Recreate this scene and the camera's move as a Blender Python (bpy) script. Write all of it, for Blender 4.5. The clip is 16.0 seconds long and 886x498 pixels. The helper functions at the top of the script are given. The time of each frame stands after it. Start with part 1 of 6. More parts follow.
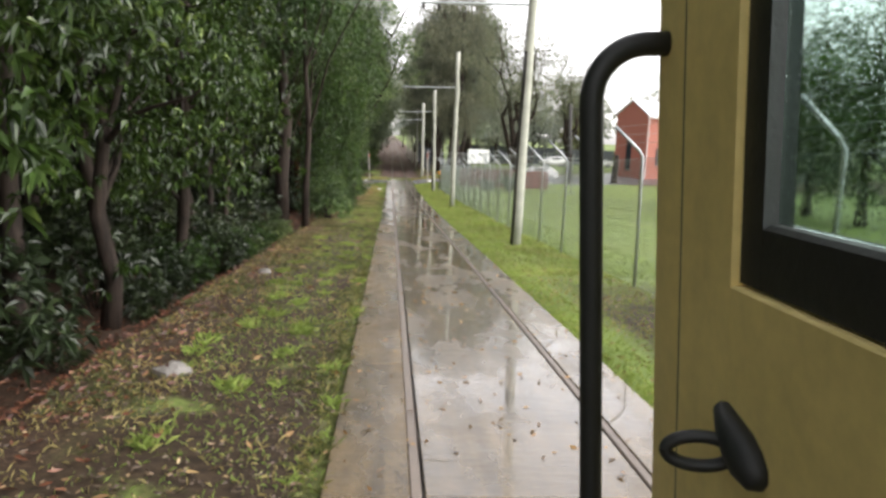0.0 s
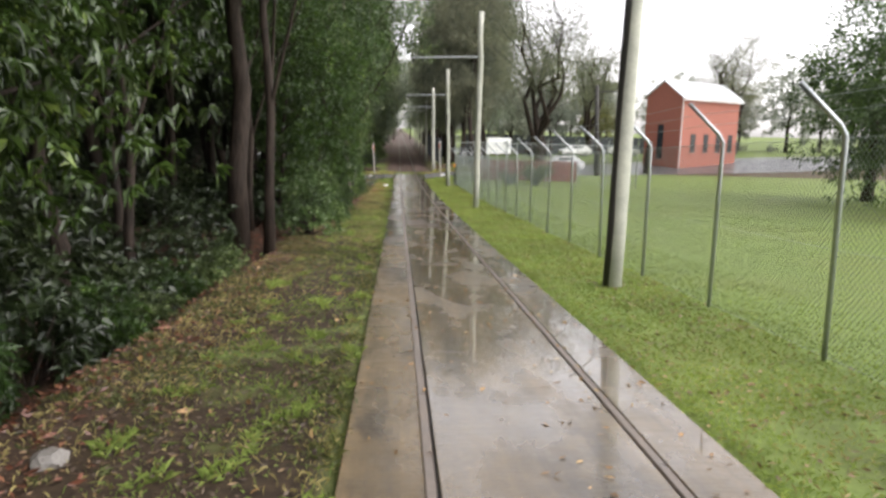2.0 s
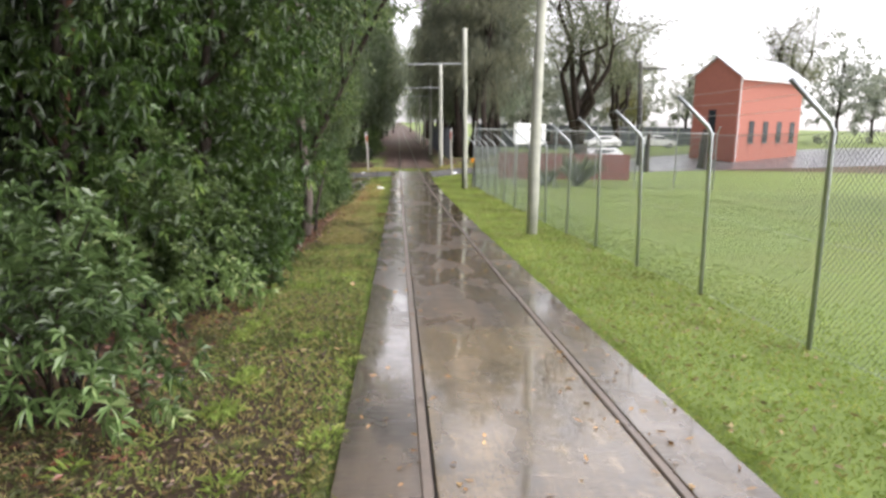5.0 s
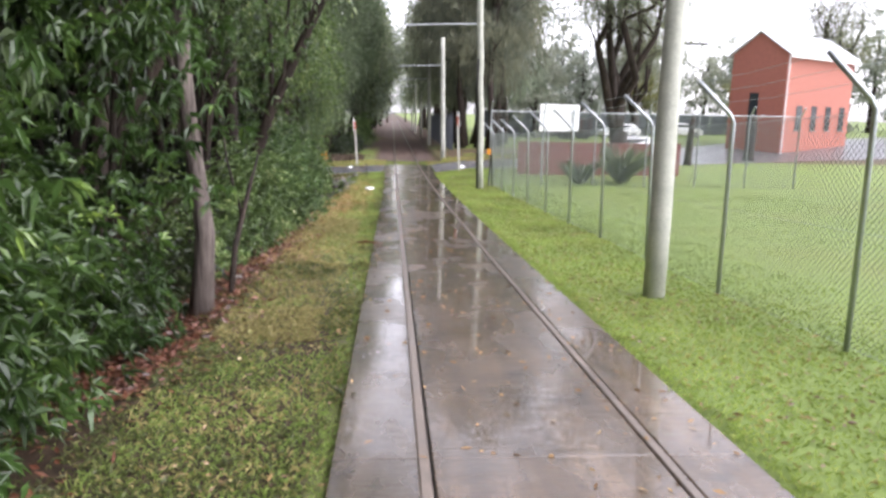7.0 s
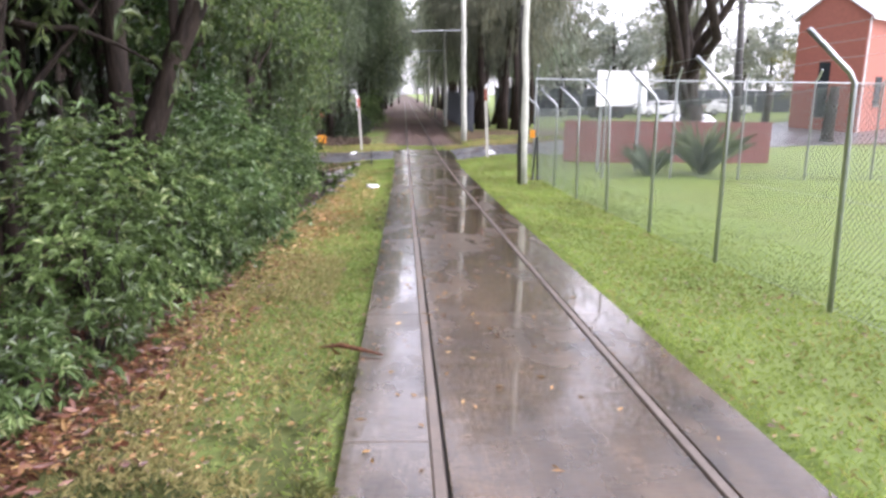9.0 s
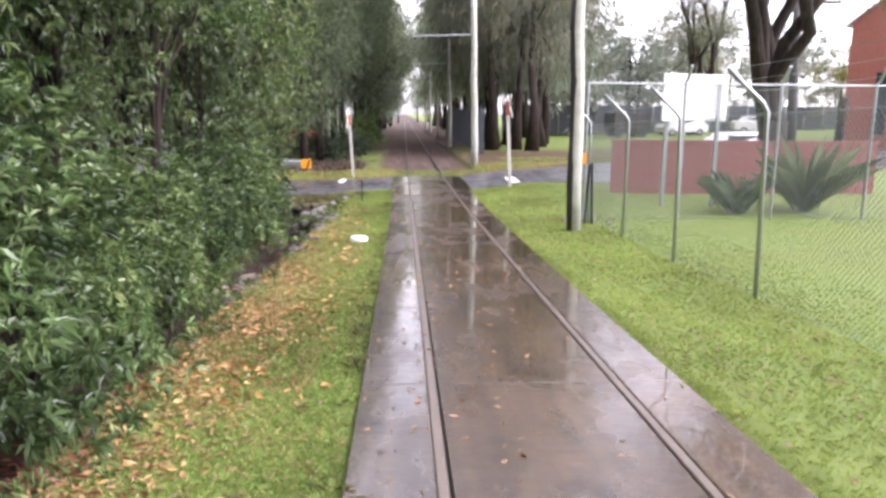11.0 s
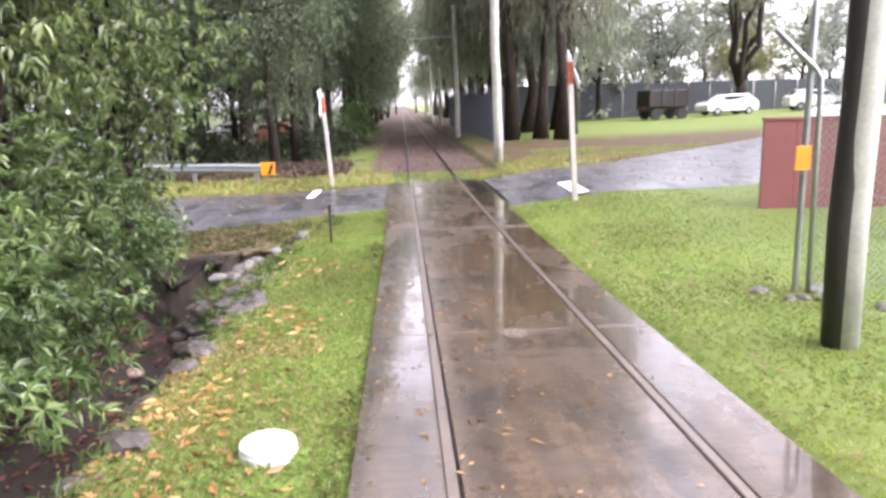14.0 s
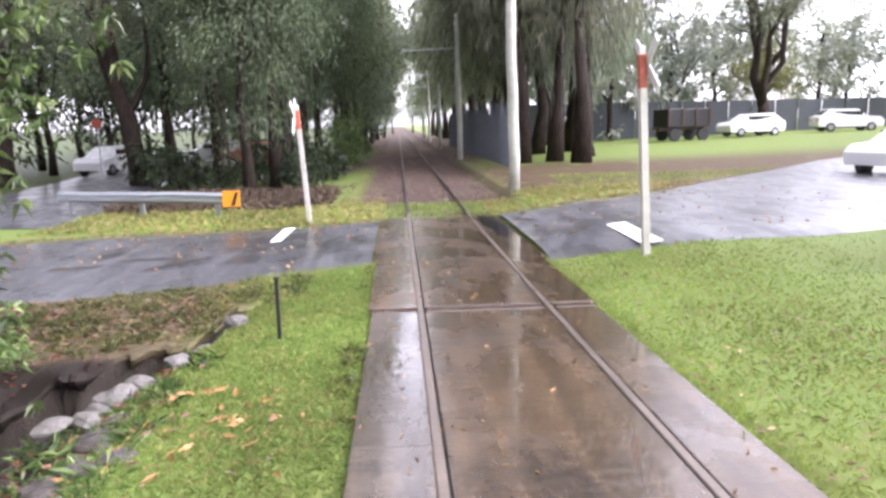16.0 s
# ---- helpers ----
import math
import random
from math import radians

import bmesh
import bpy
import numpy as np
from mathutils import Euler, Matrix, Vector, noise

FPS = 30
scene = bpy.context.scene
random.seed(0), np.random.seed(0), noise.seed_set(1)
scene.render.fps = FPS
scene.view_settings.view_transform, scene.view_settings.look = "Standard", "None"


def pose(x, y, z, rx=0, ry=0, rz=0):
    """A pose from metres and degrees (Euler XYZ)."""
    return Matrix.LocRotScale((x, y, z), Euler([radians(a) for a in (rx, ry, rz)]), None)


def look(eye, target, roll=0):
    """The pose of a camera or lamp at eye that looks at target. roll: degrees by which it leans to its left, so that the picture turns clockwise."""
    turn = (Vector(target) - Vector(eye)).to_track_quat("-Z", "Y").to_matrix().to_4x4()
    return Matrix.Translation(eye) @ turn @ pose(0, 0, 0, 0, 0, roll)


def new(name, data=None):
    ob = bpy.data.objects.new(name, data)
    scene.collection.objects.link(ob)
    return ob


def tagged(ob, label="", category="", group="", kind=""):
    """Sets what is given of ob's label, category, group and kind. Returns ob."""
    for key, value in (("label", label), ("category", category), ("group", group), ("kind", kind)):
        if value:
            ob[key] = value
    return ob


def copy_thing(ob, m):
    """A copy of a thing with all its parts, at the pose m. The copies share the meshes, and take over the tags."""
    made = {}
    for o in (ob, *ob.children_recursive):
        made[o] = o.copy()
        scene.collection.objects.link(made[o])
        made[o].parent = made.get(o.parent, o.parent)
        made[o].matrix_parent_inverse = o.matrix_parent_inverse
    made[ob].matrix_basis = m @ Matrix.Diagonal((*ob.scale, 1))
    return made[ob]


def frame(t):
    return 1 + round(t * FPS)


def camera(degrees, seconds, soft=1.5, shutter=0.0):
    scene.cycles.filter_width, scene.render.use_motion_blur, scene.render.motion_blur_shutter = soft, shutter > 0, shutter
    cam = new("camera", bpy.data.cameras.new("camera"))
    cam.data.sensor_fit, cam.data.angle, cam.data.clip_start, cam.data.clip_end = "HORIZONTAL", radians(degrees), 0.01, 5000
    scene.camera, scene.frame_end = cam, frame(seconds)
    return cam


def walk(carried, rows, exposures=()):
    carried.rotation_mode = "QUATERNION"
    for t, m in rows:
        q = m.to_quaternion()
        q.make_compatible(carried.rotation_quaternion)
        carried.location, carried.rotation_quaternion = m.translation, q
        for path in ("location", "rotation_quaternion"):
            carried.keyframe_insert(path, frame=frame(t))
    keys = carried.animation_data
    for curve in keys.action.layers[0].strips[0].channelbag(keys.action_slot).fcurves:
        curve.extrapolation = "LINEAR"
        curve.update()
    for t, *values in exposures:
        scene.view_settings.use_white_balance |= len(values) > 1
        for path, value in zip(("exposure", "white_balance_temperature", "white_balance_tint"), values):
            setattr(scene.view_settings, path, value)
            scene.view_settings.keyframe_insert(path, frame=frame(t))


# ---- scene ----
cam = camera(64.0, 16.0, soft=3.0)
# seconds, eye, then yaw, pitch and roll in degrees
ROWS = [
    (0.0, -0.953, -0.000, 4.504, -4.07, -9.03, -2.60),
    (0.5, -1.027, 1.954, 4.388, -3.74, -9.40, -2.42),
    (1.0, -1.015, 3.933, 4.304, -3.48, -9.64, -2.03),
    (1.5, -0.939, 5.927, 4.213, -3.49, -9.61, -1.61),
    (2.0, -0.960, 8.051, 4.119, -3.53, -9.68, -1.47),
    (2.5, -0.954, 10.220, 4.008, -3.48, -9.75, -1.11),
    (3.0, -0.941, 12.453, 3.896, -3.42, -9.77, -1.18),
    (3.5, -0.941, 14.630, 3.776, -3.38, -9.87, -1.11),
    (4.0, -0.912, 16.856, 3.669, -3.32, -9.97, -1.06),
    (6.5, -0.960, 28.175, 3.099, -4.08, -10.55, -1.31),
    (7.0, -0.941, 30.301, 2.991, -4.00, -10.84, -1.12),
    (7.5, -0.925, 32.344, 2.893, -3.79, -11.29, -1.24),
    (8.0, -0.935, 34.307, 2.812, -3.48, -11.80, -1.31),
    (8.5, -0.926, 36.139, 2.703, -3.23, -12.09, -1.01),
    (9.0, -0.929, 37.950, 2.622, -3.07, -12.33, -0.68),
    (9.5, -0.934, 39.652, 2.560, -3.03, -11.98, -0.62),
    (12.0, -0.959, 47.740, 2.260, -3.16, -10.48, -0.31),
    (12.5, -0.954, 49.404, 2.191, -3.12, -10.85, -0.28),
    (13.0, -0.930, 50.982, 2.170, -3.17, -11.32, 0.45),
    (13.5, -0.957, 52.428, 2.108, -3.34, -11.55, 1.13),
    (14.0, -0.930, 53.738, 2.048, -3.26, -11.53, 1.56),
    (14.5, -0.949, 54.968, 2.015, -3.22, -11.40, 1.51),
    (15.0, -0.937, 56.150, 1.999, -3.14, -11.21, 1.32),
    (15.5, -0.932, 57.260, 1.977, -3.30, -10.54, 1.09),
    (16.0, -0.924, 58.412, 1.926, -3.55, -9.92, 1.26),
]
walk(cam, [(t, pose(x, y, z, 90 + pitch, roll, yaw)) for t, x, y, z, yaw, pitch, roll in ROWS],
     [(0.0, 1.56, 6500, 12), (2.0, 1.4, 6450, 13), (4.0, 1.55, 6400, 15), (6.5, 1.9, 6150, 17), (8.0, 2.05, 5900, 24), (9.5, 2.15, 5950, 24), (12.0, 2.2, 6100, 27), (14.0, 2.5, 6100, 25), (15.0, 2.55, 6000, 24), (16.0, 2.4, 5950, 24)])

# ---- light: a bright overcast sky, rain ----
world = bpy.data.worlds.new("overcast_sky")
scene.world = world
world.use_nodes = True
wn, wl = world.node_tree.nodes, world.node_tree.links
wn.clear()
sky = wn.new("ShaderNodeTexSky")
sky.sky_type = "NISHITA"
sky.sun_disc = False
sky.sun_elevation = radians(48)
sky.sun_rotation = radians(105)
sky.air_density = 1.0
sky.dust_density = 1.5
sky.ozone_density = 1.0
grey = wn.new("ShaderNodeHueSaturation")
grey.inputs["Saturation"].default_value = 0.12
back = wn.new("ShaderNodeBackground")
back.inputs["Strength"].default_value = 0.15
wout = wn.new("ShaderNodeOutputWorld")
wl.new(sky.outputs["Color"], grey.inputs["Color"])
warm = wn.new("ShaderNodeMix")
warm.data_type = "RGBA"
warm.blend_type = "MULTIPLY"
warm.inputs[0].default_value = 1.0
warm.inputs[7].default_value = (1.03, 1.0, 0.985, 1)
wl.new(grey.outputs["Color"], warm.inputs[6])
wl.new(warm.outputs[2], back.inputs["Color"])
wl.new(back.outputs["Background"], wout.inputs["Surface"])
sun = new("sun", bpy.data.lights.new("sun", "SUN"))
sun.data.energy = 1.1
sun.data.angle = radians(70)
sun.data.color = (1.0, 0.985, 0.96)
sun.matrix_world = look((52, 20, 62), (0, 40, 0))

# ---- lie of the land ----
KNOTS = (0.0, 20.0, 40.0, 60.0, 80.0, 110.0)
SLOPES = (-0.0433, -0.0531, -0.0424, -0.0268, 0.0011, 0.0)
_SEG = [0.0]
for _i in range(5):
    _SEG.append(_SEG[-1] + (SLOPES[_i] + SLOPES[_i + 1]) / 2 * (KNOTS[_i + 1] - KNOTS[_i]))


def zp(y):
    """Height of the rail tops along the line."""
    if y < 0:
        return SLOPES[0] * y - _SEG[3]
    y = min(y, 110.0)
    j = min(4, max(k for k in range(6) if KNOTS[k] <= y))
    d = y - KNOTS[j]
    return _SEG[j] + SLOPES[j] * d + (SLOPES[j + 1] - SLOPES[j]) / (KNOTS[j + 1] - KNOTS[j]) * d * d / 2 - _SEG[3]


def smooth(a, b, v):
    u = min(1.0, max(0.0, (v - a) / (b - a)))
    return u * u * (3 - 2 * u)


def creek_x(y):
    """Centre line of the little stone-edged drain."""
    return -3.8 + 0.45 * smooth(50, 58, y) - 0.95 * smooth(60.4, 63.8, y)


def fall(x, y):
    """Crossfall at the road crossing and the bank beyond it."""
    w = smooth(61, 69, y)
    r = 0.14 * min(max(x - 1.3, 0), 2.2) + 0.03 * max(x - 3.5, 0) * smooth(78, 100, y)
    l = -0.05 * min(max(-1.3 - x, 0), 3.0)
    return w * (min(r, 1.9) + l)


# edges of the road that crosses the line
NEAR = ((-60, 41), (-30, 56), (-14, 64.8), (-8, 67.3), (-6.2, 68.0), (-4.6, 68.7), (-2.8, 69.05), (-1.42, 69.3), (1.42, 69.3), (2.3, 69.05), (2.9, 68.85), (4.1, 68.85), (5.7, 69.0), (9, 70.2), (16, 74.2), (30, 81), (60, 90))
FAR = ((-60, 51.4), (-30, 65.4), (-14, 72.6), (-8, 74.5), (-6.2, 74.8), (-4.6, 75.0), (-2.8, 75.05), (-1.42, 75.1), (1.42, 75.5), (2.3, 75.3), (2.9, 75.2), (4.1, 75.6), (5.7, 76.9), (9, 80.2), (16, 86.5), (30, 95), (60, 104))


def road_span(x):
    for k in range(len(NEAR) - 1):
        if NEAR[k][0] <= x <= NEAR[k + 1][0]:
            u = (x - NEAR[k][0]) / (NEAR[k + 1][0] - NEAR[k][0])
            return NEAR[k][1] + (NEAR[k + 1][1] - NEAR[k][1]) * u, FAR[k][1] + (FAR[k + 1][1] - FAR[k][1]) * u
    return 1e6, 1e6


def pit_near(x):
    """Stone edge of the drain pit by the culvert."""
    u = -x
    return 67.0 - 1.7 * smooth(2.74, 2.86, u) - 0.9 * smooth(2.86, 3.15, u) - 0.4 * smooth(3.15, 3.5, u) - 0.6 * smooth(3.5, 4.3, u)


def pit_far(x):
    """Steep road-side bank of the pit."""
    u = -x
    return 67.12 - 1.5 * smooth(3.00, 3.10, u) - 0.25 * smooth(3.35, 3.75, u) - 0.45 * smooth(3.7, 3.95, u) - 0.4 * smooth(4.1, 4.5, u)


def gz(x, y):
    """Height of the ground."""
    z = zp(y)
    n = noise.noise(Vector((x * 0.45, y * 0.45, 0))) * 0.05 + noise.noise(Vector((x * 1.7, y * 1.7, 3))) * 0.02
    off = smooth(0.0, 0.8, max(-1.29 - x, x - 1.27))
    if y > 38 and x < 62:
        a, b = road_span(x)
        if a - 0.6 < y < b + 0.6:
            off *= 0.05
    if -1.31 < x < 1.29 and y < 76.2:
        return z - 0.14
    z += -0.035 + n * off + fall(x, y)
    if abs(x) < 2.4 and y > 76:
        z = zp(y) - 0.10 + n * 0.5 + 0.04 * smooth(1.6, 2.4, abs(x))
    if x < -2.6:
        g = smooth(30, 40, y) * (1 - smooth(63.5, 65.6, y))
        z -= 0.32 * g * smooth(-2.7, -3.9, x)
        z -= 0.6 * smooth(-3.45, -4.7, x) * (1 - smooth(21, 27, y))
        if 44 < y < 68:
            d = abs(x - creek_x(y)) / 0.52
            z -= 0.42 * max(0, 1 - d * d) * smooth(44, 58, y) * (1 - smooth(64.6, 65.2, y))
    if 61.5 < y < 67.8 and -6.6 < x < -2.65:
        far, near = pit_far(x), pit_near(x)
        z -= 1.0 * smooth(-2.70, -2.82, x) * smooth(far + 0.02, far - 0.10, y) * smooth(near - 0.05, near + 0.28, y) * smooth(-6.6, -5.2, x)
    return z


# ---- material tools ----
def mat(name):
    m = bpy.data.materials.new(name)
    m.use_nodes = True
    n, l = m.node_tree.nodes, m.node_tree.links
    return m, n, l, n["Principled BSDF"]


def coords(n, l, scale=1.0, kind="Object"):
    c = n.new("ShaderNodeTexCoord")
    if scale == 1.0:
        return c.outputs[kind]
    v = n.new("ShaderNodeVectorMath")
    v.operation = "MULTIPLY"
    s = scale if isinstance(scale, tuple) else (scale,) * 3
    v.inputs[1].default_value = s
    l.new(c.outputs[kind], v.inputs[0])
    return v.outputs[0]


def nz(n, l, vec, scale, detail=4.0, rough=0.6):
    t = n.new("ShaderNodeTexNoise")
    t.inputs["Scale"].default_value = scale
    t.inputs["Detail"].default_value = detail
    t.inputs["Roughness"].default_value = rough
    l.new(vec, t.inputs["Vector"])
    return t.outputs["Fac"]


def ramp(n, l, fac, stops):
    r = n.new("ShaderNodeValToRGB")
    while len(r.color_ramp.elements) < len(stops):
        r.color_ramp.elements.new(0.5)
    for e, (p, c) in zip(r.color_ramp.elements, stops):
        e.position = p
        e.color = (*c, 1) if not isinstance(c, float) else (c, c, c, 1)
    l.new(fac, r.inputs["Fac"])
    return r.outputs["Color"]


def mix(n, l, fac, a, b, mode="MIX"):
    m = n.new("ShaderNodeMix")
    m.data_type = "RGBA"
    m.blend_type = mode
    for s, v in ((m.inputs[0], fac), (m.inputs[6], a), (m.inputs[7], b)):
        if isinstance(v, (int, float)):
            s.default_value = v
        elif isinstance(v, tuple):
            s.default_value = (*v, 1)
        else:
            l.new(v, s)
    return m.outputs[2]


def bump(n, l, p, height, strength=0.3, dist=0.01):
    b = n.new("ShaderNodeBump")
    b.inputs["Strength"].default_value = strength
    b.inputs["Distance"].default_value = dist
    l.new(height, b.inputs["Height"])
    l.new(b.outputs["Normal"], p.inputs["Normal"])


def simple(name, col, rough=0.6, metal=0.0, var=0.25, scale=6.0, bump_s=0.2, spec=0.5, dist=0.004):
    """Paint, metal, timber: two scales of tone, some relief."""
    m, n, l, p = mat(name)
    v = coords(n, l)
    a = nz(n, l, v, scale, 5)
    b = nz(n, l, v, scale * 9, 3)
    lo = tuple(c * (1 - var) for c in col)
    hi = tuple(min(1, c * (1 + var)) for c in col)
    c1 = ramp(n, l, a, ((0.3, lo), (0.7, hi)))
    c2 = mix(n, l, 0.35, c1, ramp(n, l, b, ((0.3, lo), (0.7, hi))))
    l.new(c2, p.inputs["Base Color"])
    p.inputs["Metallic"].default_value = metal
    p.inputs["Specular IOR Level"].default_value = spec
    l.new(ramp(n, l, a, ((0.25, max(0.03, rough - 0.12)), (0.75, min(1.0, rough + 0.12)))), p.inputs["Roughness"])
    bump(n, l, p, b, bump_s, dist)
    return m


def leafmat(name, dark, light, rough=0.38, trans=0.25, tip=None, vary=1.0):
    m, n, l, p = mat(name)
    g = n.new("ShaderNodeNewGeometry")
    o = n.new("ShaderNodeObjectInfo")
    stops = [(0.0, dark), (0.7, light)]
    if tip:
        stops.append((1.0, tip))
    clump = ramp(n, l, nz(n, l, coords(n, l), 1.7, 3), ((0.30, 0.0), (0.72, 1.0)))
    tone = mix(n, l, 0.42 + 0.5 * (1.0 - vary), clump, g.outputs["Random Per Island"])
    c = ramp(n, l, tone, stops)
    # crown-scale noise paints lit clumps and dark gaps into the foliage
    crown = ramp(n, l, nz(n, l, coords(n, l), 0.38, 2), ((0.34, 0.5), (0.66, 1.4)))
    c = mix(n, l, vary, c, crown, "MULTIPLY")
    c = mix(n, l, 1.0, c, ramp(n, l, o.outputs["Random"], ((0.0, (0.85, 0.9, 0.9)), (1.0, (1.15, 1.1, 0.95)))), "MULTIPLY")
    l.new(c, p.inputs["Base Color"])
    p.inputs["Roughness"].default_value = rough
    t = n.new("ShaderNodeBsdfTranslucent")
    l.new(c, t.inputs["Color"])
    s = n.new("ShaderNodeMixShader")
    s.inputs[0].default_value = trans
    out = n["Material Output"]
    l.new(p.outputs[0], s.inputs[1])
    l.new(t.outputs[0], s.inputs[2])
    l.new(s.outputs[0], out.inputs["Surface"])
    return m


def bark(name, lo, hi, rough=0.75):
    """Bark with long upright furrows."""
    m, n, l, p = mat(name)
    f = nz(n, l, coords(n, l, (14.0, 14.0, 1.6)), 1.0, 6, 0.65)
    s = nz(n, l, coords(n, l, (1.0, 1.0, 0.5)), 1.7, 4)
    c = ramp(n, l, f, ((0.32, lo), (0.66, hi)))
    c = mix(n, l, 0.6, c, ramp(n, l, s, ((0.35, 0.45), (0.65, 1.3))), "MULTIPLY")
    l.new(c, p.inputs["Base Color"])
    p.inputs["Roughness"].default_value = rough
    p.inputs["Specular IOR Level"].default_value = 0.2
    bump(n, l, p, f, 1.0, 0.03)
    return m


# ---- materials ----
def wet_concrete(name, lo, hi, coat=0.95, matt=0.0, ripple=0.5, swell=0.0):
    m, n, l, p = mat(name)
    v = coords(n, l)
    o = n.new("ShaderNodeObjectInfo")
    big = nz(n, l, v, 0.7, 6, 0.65)
    mid = nz(n, l, v, 5.0, 6, 0.7)
    fine = nz(n, l, v, 90.0, 3)
    c = ramp(n, l, big, ((0.36, lo), (0.66, hi)))
    c = mix(n, l, 0.45, c, ramp(n, l, mid, ((0.3, tuple(x * 0.7 for x in lo)), (0.75, tuple(x * 1.25 for x in hi)))))
    c = mix(n, l, 0.25, c, ramp(n, l, fine, ((0.3, tuple(x * 0.5 for x in lo)), (0.7, tuple(x * 1.5 for x in hi)))))
    c = mix(n, l, 1.0, c, ramp(n, l, o.outputs["Random"], ((0.0, 0.86), (1.0, 1.12))), "MULTIPLY")
    streak = nz(n, l, coords(n, l, (5.0, 0.22, 1.0)), 1.0, 5, 0.7)
    c = mix(n, l, 0.8, c, ramp(n, l, streak, ((0.36, 0.55), (0.62, 1.25))), "MULTIPLY")
    blot = nz(n, l, coords(n, l, (1.6, 0.8, 1.0)), 1.0, 8, 0.75)
    c = mix(n, l, ramp(n, l, blot, ((0.54, 0.0), (0.62, 0.65))), c, tuple(x * 0.6 for x in lo))
    l.new(c, p.inputs["Base Color"])
    p.inputs["Specular IOR Level"].default_value = 0.5
    film = nz(n, l, coords(n, l, (1.0, 0.5, 1.0)), 1.3, 6, 0.62)
    l.new(ramp(n, l, film, ((0.42, 0.08 + matt), (0.60, 0.40 + matt))), p.inputs["Roughness"])
    l.new(ramp(n, l, film, ((0.46, coat), (0.66, coat * 0.7))), p.inputs["Coat Weight"])
    p.inputs["Coat IOR"].default_value = 1.5 if swell else 1.36
    l.new(ramp(n, l, film, ((0.42, 0.03 + matt), (0.62, 0.22 + matt))), p.inputs["Coat Roughness"])
    wave = nz(n, l, coords(n, l, (0.45, 3.4, 1.0)), 1.0, 3, 0.5)
    if swell:
        wave = mix(n, l, 0.7, wave, nz(n, l, coords(n, l, (0.25, swell, 1.0)), 1.0, 1, 0.4))
    chop = nz(n, l, coords(n, l, (3.0, 13.0, 1.0)), 1.0, 3, 0.5)
    h = mix(n, l, 0.06, mix(n, l, 0.22, mix(n, l, 0.5, wave, nz(n, l, v, 3.0, 3)), chop), fine)
    bump(n, l, p, h, ripple, 0.06)
    return m


M_CONC = wet_concrete("wet_concrete", (0.026, 0.018, 0.011), (0.122, 0.078, 0.042), 0.9, 0.0, 0.7)
# first slabs: ochre tone, with a duller and rougher left edge
M_CONC_OCHRE = wet_concrete("wet_ochre_concrete", (0.050, 0.036, 0.016), (0.170, 0.120, 0.060), 0.95, -0.01, 0.5, 1.2)
M_CONC_DULL = wet_concrete("dull_wet_concrete", (0.040, 0.028, 0.013), (0.150, 0.105, 0.050), 0.35, 0.16)
M_CONC_FILM = wet_concrete("concrete_under_water_film", (0.034, 0.026, 0.019), (0.120, 0.090, 0.064), 1.0, -0.012, 0.85, 1.8)
M_CONC_PALE = wet_concrete("wet_pale_concrete", (0.12, 0.095, 0.070), (0.21, 0.172, 0.13))
M_ASPH = wet_concrete("wet_asphalt", (0.058, 0.058, 0.062), (0.108, 0.107, 0.112), 0.7, 0.22, 0.14)
M_STEEL = simple("worn_rail_steel", (0.17, 0.138, 0.112), 0.36, 0.25, 0.35, 3)
M_RAILSIDE = simple("rusty_rail", (0.085, 0.048, 0.032), 0.6, 0.3, 0.35, 8)
M_GROOVE = simple("groove_dirt", (0.045, 0.035, 0.026), 0.55, 0, 0.3, 8)
M_POLE = simple("weathered_grey_pole", (0.42, 0.42, 0.36), 0.75, 0, 0.3, 3, 0.6)
M_POLE_DARK = simple("dark_pole_timber", (0.045, 0.042, 0.038), 0.75, 0, 0.3, 3, 0.6)
M_GALV = simple("galvanised_steel", (0.42, 0.44, 0.45), 0.42, 0.8, 0.2, 12)
M_WIRE = simple("galvanised_wire", (0.34, 0.38, 0.38), 0.5, 0.6, 0.15, 12)
M_WHITE = simple("white_paint", (0.84, 0.84, 0.82), 0.5, 0, 0.12, 5)
M_POSTWHITE = simple("weathered_white_timber", (0.60, 0.575, 0.51), 0.65, 0, 0.22, 5, 0.4)
M_RED = simple("faded_red_paint", (0.50, 0.13, 0.08), 0.5, 0, 0.25, 9)
M_ORANGE = simple("orange_sheeting", (0.85, 0.33, 0.02), 0.4, 0, 0.1, 9)
M_BLACK = simple("black_paint", (0.02, 0.02, 0.022), 0.45, 0, 0.2, 9)
M_CREAM = simple("cream_yellow_paint", (0.78, 0.63, 0.25), 0.42, 0, 0.20, 3, 0.05)
M_DARKGREEN = simple("dark_green_black_frame", (0.016, 0.018, 0.017), 0.55, 0, 0.2, 8)
M_BRICK = simple("red_brick", (0.33, 0.120, 0.085), 0.8, 0, 0.22, 4, 0.5)
M_MAROON = simple("maroon_sheet_wall", (0.23, 0.075, 0.07), 0.55, 0, 0.12, 3)
M_ROOF = simple("pale_sheet_roof", (0.70, 0.72, 0.74), 0.4, 0.2, 0.08, 3)
M_BARK = bark("dark_brown_bark", (0.011, 0.008, 0.006), (0.050, 0.036, 0.027))
M_BARK_GREY = bark("pale_grey_bark", (0.042, 0.032, 0.027), (0.20, 0.165, 0.142))
M_BARK_RED = bark("red_brown_bark", (0.045, 0.020, 0.013), (0.17, 0.075, 0.040))
M_STONE = simple("grey_stone", (0.165, 0.152, 0.135), 0.4, 0, 0.35, 5, 0.8, 0.5, 0.02)
